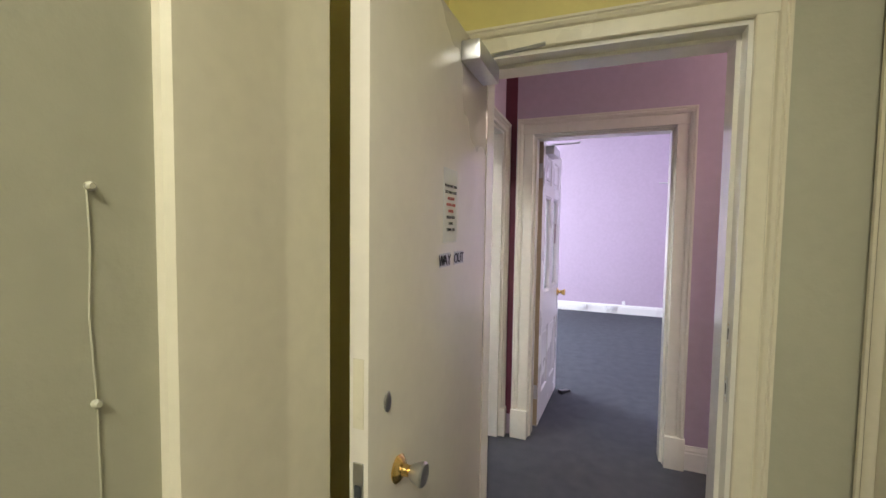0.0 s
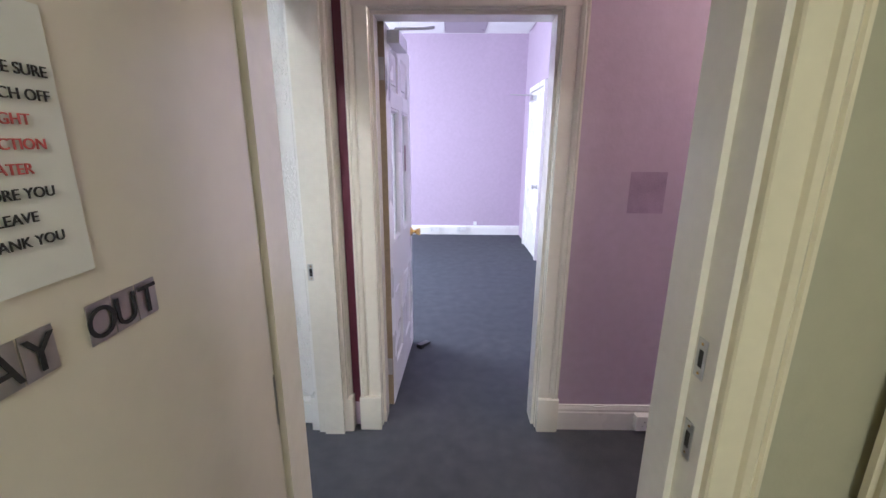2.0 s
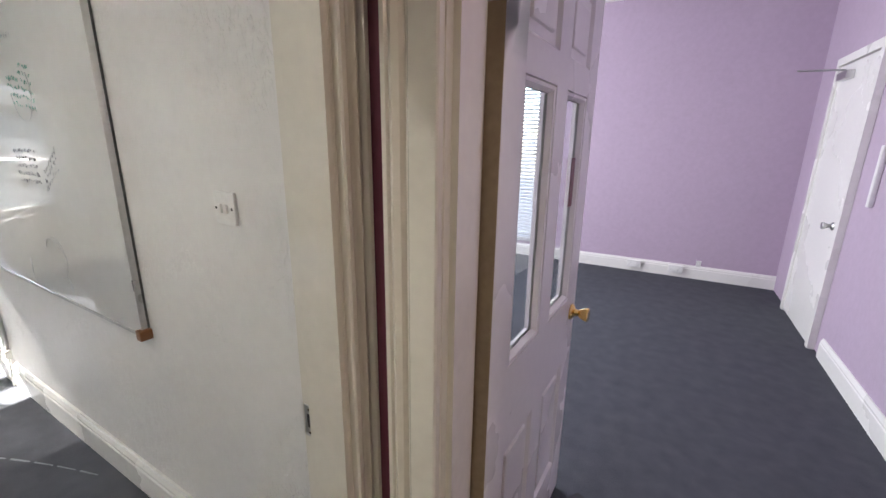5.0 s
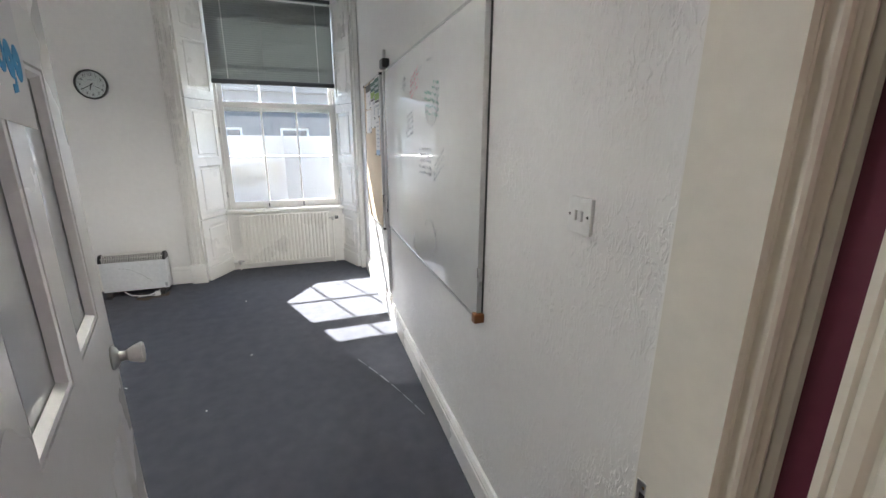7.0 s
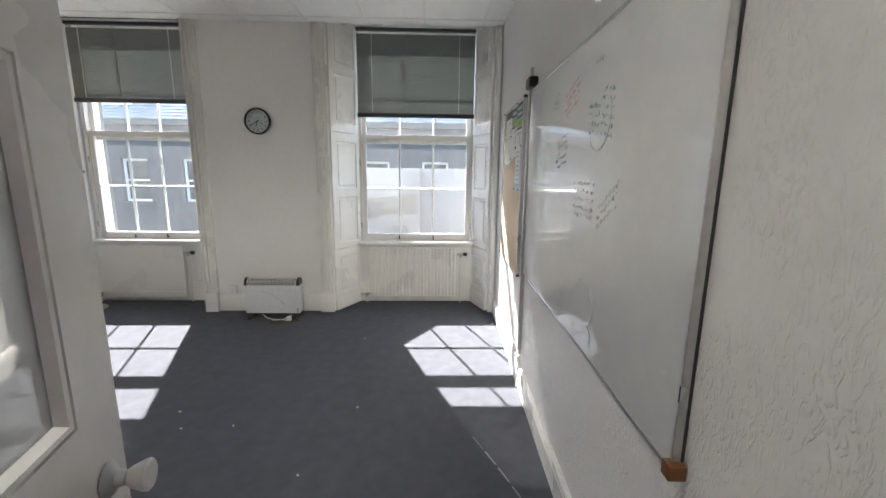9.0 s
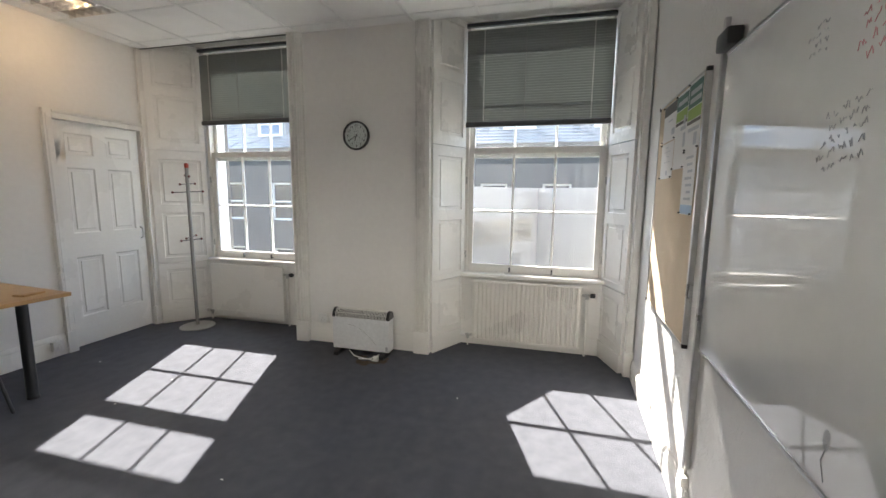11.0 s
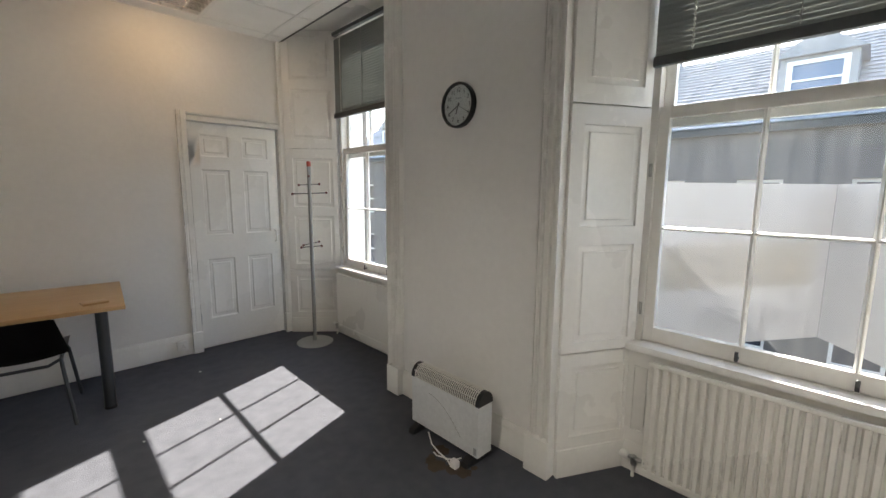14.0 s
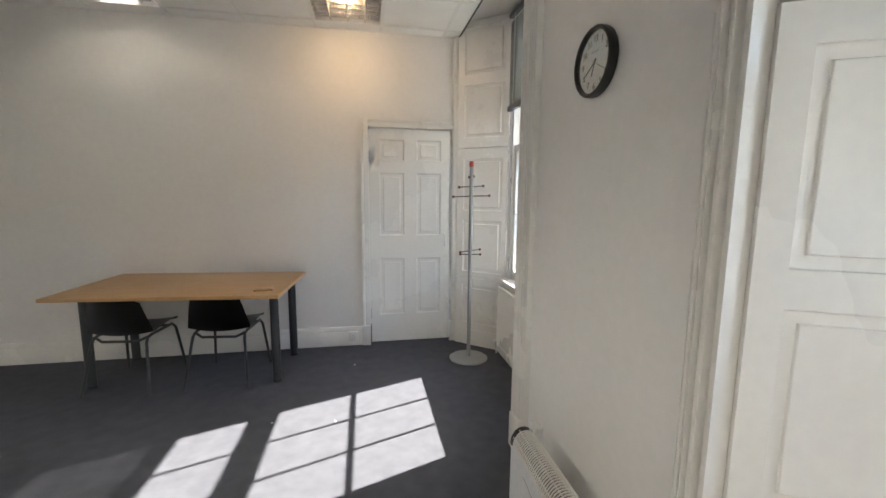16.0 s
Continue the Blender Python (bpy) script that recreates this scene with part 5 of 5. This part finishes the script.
def pinboard():
    ob = thing("pinboard", on_north(-3.80), "beige felt pinboard with sheets pinned along its top", "pinboard")
    w, lo, hi = 0.90, 0.735, 1.968
    part("felt", cube(0.008, w, 0.004, 0.018, lo + 0.008, hi - 0.008), CORK, ob)
    for a, b, c, d in ((0.0, w, lo, lo + 0.008), (0.0, w, hi - 0.008, hi), (w, w + 0.008, lo, hi)):
        part("frame_strip", cube(a, b, 0.0, 0.022, c, d, bevel=0.002), ALU, ob)
    part("end_strip", cube(-0.016, 0.008, 0.0, 0.024, lo, hi, bevel=0.003), ALU, ob)
    for a in (-0.018, w - 0.008):
        for c in (lo - 0.002, hi - 0.018):
            part("corner_cap", cube(a, a + 0.02, 0.002, 0.026, c, c + 0.02, bevel=0.003), BLACK, ob, "black plastic corner cap")

    # each sheet: left, right, low, high, its printed bands (low, high, print) and its lines (from, to, low, high)
    bands = lambda top, tall: ((top - tall, top - 0.012, TEAL_PRINT), (top - tall - 0.055, top - tall - 0.004, STRIPE_GREEN), (top - tall - 0.075, top - tall - 0.059, DARK_PRINT))
    sheets = (
        (0.475, 0.775, 1.735, 1.945, ((1.885, 1.943, DARK_PRINT),), ((0.56, 0.66, 1.845, 1.853), (0.50, 0.57, 1.765, 1.80)), "dark-headed printed sheet pinned to the felt"),
        (0.485, 0.775, 1.525, 1.728, (), ((0.60, 0.66, 1.700, 1.703), (0.55, 0.70, 1.675, 1.678), (0.58, 0.64, 1.648, 1.651), (0.55, 0.70, 1.618, 1.621), (0.60, 0.635, 1.545, 1.570)), "white letter with thin printed lines pinned to the felt"),
        (0.245, 0.468, 1.565, 1.948, bands(1.948, 0.085), ((0.26, 0.36, 1.755, 1.775), (0.27, 0.31, 1.78, 1.825), (0.26, 0.30, 1.67, 1.74)), "glossy sheet with teal and lime bands pinned to the felt"),
        (0.018, 0.238, 1.640, 1.955, bands(1.955, 0.12), ((0.03, 0.21, 1.725, 1.742), (0.06, 0.11, 1.66, 1.715)), "glossy sheet with tall teal and lime bands pinned to the felt"),
        (0.032, 0.236, 1.340, 1.642, ((1.343, 1.385, SKY_PRINT),), tuple((0.07 + 0.01 * (k % 2), 0.19 - 0.02 * (k % 3), 1.60 - 0.032 * k, 1.612 - 0.032 * k) for k in range(7)), "curled notice with a pale blue foot pinned to the felt"))
    for n, (a, b, c, d, stripes, lines, label) in enumerate(sheets):
        sh = thing("pinned_sheet", ob.matrix_basis @ pose(0, 0.019 + 0.0012 * n, 0), label, "paper", "sheets on the pinboard")
        part("sheet", cube(a, b, 0, 0.0008, c, d), PAPER, sh)
        for e, f, ink in stripes:
            part("printed_band", cube(a + 0.004, b - 0.004, 0.0008, 0.0011, e, f), ink, sh)
        for e, f, g, h in lines:
            part("printed_line", cube(e, f, 0.0008, 0.0011, g, h), GREY_PRINT, sh)
        if n in (2, 3):
            for k in range(2 if n == 3 else 1):
                part("heading_bar", cube(a + 0.02, b - 0.03, 0.0011, 0.0013, d - 0.062 - 0.038 * k, d - 0.040 - 0.038 * k), FAINT_INK, sh)
        for u, v in ((a + 0.008, c + 0.006), (b - 0.008, c + 0.006), (b - 0.008, d - 0.006)):
            part("pin", lathe(bmesh.new(), [(0.003, 0), (0.005, 0.004), (0.004, 0.009)], pose(u, 0.001, v, -90, 0, 0), 8), BLACK, sh)


pinboard()


def switch(name, m, label, gangs, wide=0.086):
    ob = thing(name, m, label, "light switch")
    part("plate", cube(-wide / 2, wide / 2, 0, 0.010, -0.043, 0.043, bevel=0.004), WHITE_PLASTIC, ob)
    for k in range(gangs):
        x = (k - (gangs - 1) / 2) * 0.022
        part("rocker", cube(x - 0.007, x + 0.007, 0.010, 0.017, -0.012, 0.012, bevel=0.002), WHITE_PLASTIC, ob)
    for x in (-0.033, 0.033):
        part("screw", lathe(bmesh.new(), [(0.0035, 0), (0.0035, 0.0015)], pose(x, 0.0095, 0.0, -90, 0, 0), 10), INK, ob)
    return ob


switch("light_switch", on_north(-1.209, 0, 1.314), "white two-gang light switch on the textured wall", 2)


def socket(name, m, wide, label):
    ob = thing(name, m, label, "socket")
    part("box", cube(-wide / 2, wide / 2, 0, 0.034, -0.04, 0.04, bevel=0.004), WHITE_PLASTIC, ob)
    part("plate", cube(-wide / 2, wide / 2, 0.034, 0.042, -0.042, 0.042, bevel=0.003), WHITE_PLASTIC, ob)
    bm = bmesh.new()
    for k in range(1 if wide < 0.1 else 2):
        x0 = 0 if wide < 0.1 else (k - 0.5) * 0.07
        for x, z in ((x0, 0.010), (x0 - 0.011, -0.012), (x0 + 0.011, -0.012)):
            box(bm, x - 0.003, x + 0.003, 0.042, 0.0425, z - 0.002, z + 0.002)
    part("pin_hole", bm, INK, ob)


socket("wall_socket", pose(-4.19, SOUTH + 0.022, 0.10), 0.082, "yellowed single wall socket on the skirting")
socket("wall_socket", pose(PIER, 0.40, 0.235, 0, 0, -90), 0.086, "white single wall socket above the skirting")
for x in (-0.44, 0.0):
    socket("wall_socket", pose(x, 7.628, 0.095, 0, 0, 180), 0.146, "white double socket on the lilac room's skirting")
switch("light_switch", pose(0.22, 7.65, 0.17, 0, 0, 180), "small white cable outlet on the lilac wall", 1, 0.05)
socket("wall_socket", pose(0.80, PD - 0.022, 0.07, 0, 0, 180), 0.086, "white cable outlet on the lobby skirting")


# ---- lobby things ----
def strike(m, label):
    ob = thing("strike_plate", m, label, "strike plate")
    bm = bmesh.new()
    for a, b, c, d in ((-0.014, 0.014, 0.018, 0.040), (-0.014, 0.014, -0.040, -0.018), (-0.014, -0.007, -0.018, 0.018), (0.007, 0.014, -0.018, 0.018)):
        box(bm, a, b, 0, 0.002, c, d)
    part("plate", bm, STEEL, ob)
    part("recess", cube(-0.007, 0.007, 0.0, 0.0012, -0.018, 0.018), INK, ob)
    for z in (-0.030, 0.030):
        part("screw", lathe(bmesh.new(), [(0.003, 0), (0.003, 0.001)], pose(0, 0.0018, z, -90, 0, 0), 8), BRASS, ob)


strike(pose(EAST_ROOM + 0.015, 2.90, 0.872, 0, 0, 180), "steel strike plate let into the office door lining")
strike(pose(0.262, 1.778, 1.075, 0, 0, 90), "steel strike plate let into the entrance door lining")
strike(pose(0.262, 1.775, 0.90, 0, 0, 90), "lower steel latch plate in the entrance door lining")

ghost = thing("poster_mark", pose(0.688, PD - 0.001, 1.245, 0, 0, 180), "darker unfaded patch where a poster hung on the purple wall", "wall mark")
bm = cube(-0.082, 0.082, 0, 0.0006, -0.094, 0.094)
part("patch", bm, GHOST, ghost)

cable = thing("clipped_cable", pose(-0.625, 0.512, 0), "painted-over cable clipped down the entrance wall", "cable")
part("wire", tube(bmesh.new(), [(0.001, 0.004, 1.44), (0.001, 0.006, 1.38), (0.001, 0.003, 1.30), (0.001, 0.008, 1.20), (0.001, 0.012, 0.8), (0.001, 0.012, 0.02)], 0.0013, 6), GREEN_WALL, cable)
for z, y in ((1.439, 0.006), (1.204, 0.006)):
    part("clip", lathe(bmesh.new(), [(0.0045, 0), (0.0055, 0.005), (0.003, 0.008)], pose(0.0, y, z, 0, 90, 0), 10), GREEN_WALL, cable)

wire = thing("skirting_cable", pose(0, 0, 0), "loose white cable along the lobby skirting", "cable")
part("wire", tube(bmesh.new(), [(0.40, PD - 0.02, 0.146), (0.52, PD - 0.025, 0.150), (0.56, PD - 0.03, 0.142), (0.66, PD - 0.022, 0.150), (0.80, PD - 0.02, 0.147), (0.98, PD - 0.022, 0.150)], 0.004, 6), WHITE_PLASTIC, wire)
wire = thing("skirting_cable", pose(0, 0, 0), "white cable tacked over the office skirting", "cable")
rng = random.Random(2)
part("wire", tube(bmesh.new(), [(-0.95 - 0.16 * k, north_y(-0.95 - 0.16 * k) - 0.018 + rng.uniform(-0.003, 0.003), 0.168 + rng.uniform(-0.004, 0.004)) for k in range(15)], 0.0045, 6), WHITE_PLASTIC, wire)

wall_unit = thing("wall_phone", pose(0.93, 5.85, 1.31, 0, 0, 90), "slim white wall phone beside the lilac room's door", "phone")
part("body", cube(-0.02, 0.02, 0, 0.03, -0.19, 0.19, bevel=0.01), WHITE_PLASTIC, wall_unit)
structure("door_passage", cube(2.08, 2.8, 3.50, 3.55, 0, 1.99), ORANGE, "orange painted passage door", "door")
structure("trim_passage_door", prism(bmesh.new(), [(1.99, 3.42), (2.08, 3.42), (2.08, 3.47), (1.99, 3.47)], 0, 2.05), GLOSS_CREAM, "cream passage door frame", "trim")


# ---- outside ----
STONE = mat("grey sandstone", (0.12, 0.11, 0.10), 0.9, var=0.14, scale=2, bump=0.6, bump_scale=12, stain=0.4)
SLATE = mat("roof slate", (0.28, 0.285, 0.30), 0.3, var=0.2, scale=5, bump=0.6, bump_scale=20)
BLUE_PAINT = mat("blue window paint", (0.09, 0.16, 0.27), 0.4)
DARK_GLASS = mat("dark window pane", (0.03, 0.035, 0.045), 0.06)
ASPHALT = mat("asphalt", (0.055, 0.055, 0.058), 0.9, var=0.1, bump=0.5)
SIGN_WHITE = translucent("white sign board", (0.43, 0.43, 0.44), 0.4)
SIGN_CREAM = translucent("pale cream print", (0.92, 0.84, 0.66), 0.85)
SIGN_INK = translucent("faded sign lettering", (0.20, 0.19, 0.18), 0.6)
STREET = -3.7
structure("ground", cube(-60, -5.95, -60, 60, STREET - 0.3, STREET), ASPHALT, "grey street surface below the windows", "ground")
structure("pavement", cube(-17.0, -14.6, -40, 40, STREET, STREET + 0.12, bevel=0.02), STONE, "stone pavement along the far side of the street", "pavement")
structure("wall_outer_face", cube(-5.9, -5.86, -14, -1.24, STREET, 3.6), STONE, "stone street front of the house", "wall")
structure("wall_outer_face_north", cube(-5.9, -5.86, 2.93, 14, STREET, 3.6), STONE, "stone street front of the house", "wall")


def terrace_house(y, width, label, dormer):
    """A two-storey stone house across the street with a slate roof and dormers."""
    ob = thing("terrace_house", pose(-17.0, y, STREET), label, "house", "houses across the street")
    bm = bmesh.new()
    rows, cols = ((0.9, 2.7), (3.9, 5.5)), int(width / 2.2)
    gap = width / cols
    spots = [(gap * (k + 0.5) - 0.5, gap * (k + 0.5) + 0.5) for k in range(cols)]
    ys = sorted({0.0, width, *[v for s in spots for v in s]})
    zs = sorted({0.0, 6.7, *[v for r in rows for v in r]})
    for a, b in zip(ys, ys[1:]):
        for c, d in zip(zs, zs[1:]):
            if not any(s[0] <= a and s[1] >= b and r[0] <= c and r[1] >= d for s in spots for r in rows):
                box(bm, -0.4, 0.0, a, b, c, d)
    part("wall", bm, STONE, ob)
    part("cornice", cube(-0.4, 0.22, 0, width, 6.7, 6.9, bevel=0.02), STONE, ob)
    for s in spots:
        for r in rows:
            w = bmesh.new()
            for a, b, c, d in ((s[0], s[0] + 0.08, r[0], r[1]), (s[1] - 0.08, s[1], r[0], r[1]), (s[0] + 0.08, s[1] - 0.08, r[0], r[0] + 0.09), (s[0] + 0.08, s[1] - 0.08, r[1] - 0.08, r[1]), (s[0] + 0.08, s[1] - 0.08, (r[0] + r[1]) / 2 - 0.03, (r[0] + r[1]) / 2 + 0.03)):
                box(w, -0.22, -0.14, a, b, c, d)
            win = part("window", w, GLOSS_WHITE, ob, "white sash window")
            part("pane", cube(-0.20, -0.19, s[0] + 0.02, s[1] - 0.02, r[0] + 0.02, r[1] - 0.02), DARK_GLASS, win)
            part("sill", cube(-0.2, 0.08, s[0] - 0.08, s[1] + 0.08, r[0] - 0.12, r[0]), STONE, win)
    roof = part("roof", prism(bmesh.new(), [(0.25, 6.9), (-4.2, 9.9), (-8.5, 6.9)], 0, width, lambda p, q, r: (p, r, q)), SLATE, ob)
    course = bmesh.new()
    for k in range(22):
        t = k / 22
        x, z = 0.25 - 4.45 * t, 6.9 + 3.0 * t
        box(course, x - 0.22, x + 0.01, 0, width, z + 0.012, z + 0.030)
    part("slate_course", course, SLATE, roof)
    for c in dormer:
        d = bmesh.new()
        box(d, -2.6, -0.7, c - 0.75, c + 0.75, 7.3, 8.6)
        dm = part("dormer", d, SLATE, ob)
        part("dormer_roof", prism(bmesh.new(), [(c - 0.9, 8.6), (c + 0.9, 8.6), (c, 9.2)], -3.4, -0.55, lambda p, q, r: (r, p, q)), SLATE, dm)
        f = bmesh.new()
        for a, b, e, g in ((c - 0.6, c - 0.48, 7.5, 8.5), (c + 0.48, c + 0.6, 7.5, 8.5), (c - 0.48, c + 0.48, 7.5, 7.6), (c - 0.48, c + 0.48, 8.4, 8.5), (c - 0.48, c + 0.48, 7.98, 8.03)):
            box(f, -0.72, -0.64, a, b, e, g)
        part("dormer_window", f, GLOSS_WHITE, dm)
        part("dormer_pane", cube(-0.70, -0.68, c - 0.5, c + 0.5, 7.55, 8.45), BLUE_PAINT, dm, "blue-tinted dormer pane")
    part("chimney", cube(-4.7, -3.7, width - 1.2, width - 0.1, 9.0, 11.0, bevel=0.03), STONE, ob)
    return ob


terrace_house(-21, 9, "grey sandstone terrace house across the street", (4.5,))
terrace_house(-12, 9, "grey sandstone terrace house with a dormer across the street", (2.5, 6.5))
terrace_house(-3, 9, "grey sandstone terrace house with blue dormers across the street", (4.2, 7.4))
terrace_house(6, 9, "grey sandstone terrace house across the street", (3.0,))


def to_let_board():
    """Two translucent boards set in a V before the window, lettered on their outer faces."""
    ob = thing("letting_board", pose(-5.88, 0, 0), "large white V-shaped letting board fixed outside the window", "sign board")
    lo, hi, tip = 0.53, 1.50, Vector((-1.05, 2.30, 0))
    for end, s in ((1.60, -1), (3.12, 1)):
        run = Vector((0, end, 0)) - tip
        length = run.length
        m = Matrix.Translation(tip) @ pose(0, 0, 0, 0, 0, math.degrees(math.atan2(run.y, run.x)))
        bm = cube(0.01, length, -0.006, 0.006, lo, hi)
        bmesh.ops.transform(bm, matrix=m, verts=bm.verts)
        board = part("board", bm, SIGN_WHITE, ob)
        if s < 0:
            band = cube(0.12, length - 0.1, -0.0085, -0.0065, 0.88, 1.14)
            bmesh.ops.transform(band, matrix=m, verts=band.verts)
            part("colour_band", band, SIGN_CREAM, board, "pale cream printed band")
            lettering("board_lettering", "TO LET", 0.22, m @ pose(length * 0.5, -0.0095, 0.92, 90, 0, 0), SIGN_INK, board)
            lettering("board_number", "82 22551", 0.17, m @ pose(length * 0.5, -0.0095, 0.62, 90, 0, 0), SIGN_INK, board)


to_let_board()

# ---- marks and small litter on the carpet ----
rng = random.Random(11)
for k in range(14):
    x, y = rng.uniform(-4.7, -1.6), rng.uniform(-1.2, 2.6)
    bit = new("paper_scrap", finish(cube(-0.008 * rng.uniform(0.4, 1.2), 0.008, -0.003, 0.003, 0, 0.002), PAPER))
    bit.matrix_basis = pose(x, y, 0.0005, 0, 0, rng.uniform(0, 180))
    tagged(bit, "tiny white paper scrap lying on the carpet", "litter", "scraps on the carpet")

SCUFF = mat("pale carpet scuff", (0.30, 0.31, 0.34), 0.95, var=0.2, scale=60, bump=0.8, bump_scale=300, spec=0.1)
STAIN = mat("brown carpet stain", (0.105, 0.080, 0.060), 0.95, var=0.25, scale=40, bump=1.0, bump_scale=420, spec=0.1)
scuff = thing("carpet_scuff", pose(0, 0, 0), "pale thin scuff line worn across the carpet", "floor mark")
for k in range(6):
    a, b = k / 6, (k + 0.8) / 6
    p, q = Vector((-3.03 + 0.74 * a, 2.70 + 0.26 * a + 0.02 * math.sin(3 * a), 0)), Vector((-3.03 + 0.74 * b, 2.70 + 0.26 * b + 0.02 * math.sin(3 * b), 0))
    n = Vector((-(q - p).y, (q - p).x, 0)).normalized() * rng.uniform(0.003, 0.006)
    part("scuff_line", prism(bmesh.new(), [(v.x, v.y) for v in (p - n, q - n * 0.6, q + n * 0.6, p + n)], 0.0, 0.0014), SCUFF, scuff)
stain = thing("carpet_stain", pose(-4.86, 1.10, 0), "brown stain on the carpet before the heater", "floor mark")
for k in range(14):
    r, turn = rng.uniform(0.015, 0.05), rng.uniform(0, math.tau)
    away = rng.uniform(0, 0.16)
    part("stain_patch", prism(bmesh.new(), [(away * math.cos(turn) * 0.8 + r * rng.uniform(0.6, 1.3) * math.cos(j * math.tau / 14), away * math.sin(turn) * 1.3 + r * rng.uniform(0.6, 1.3) * math.sin(j * math.tau / 14)) for j in range(14)], 0.0, 0.0010 + 0.00004 * k), STAIN, stain)
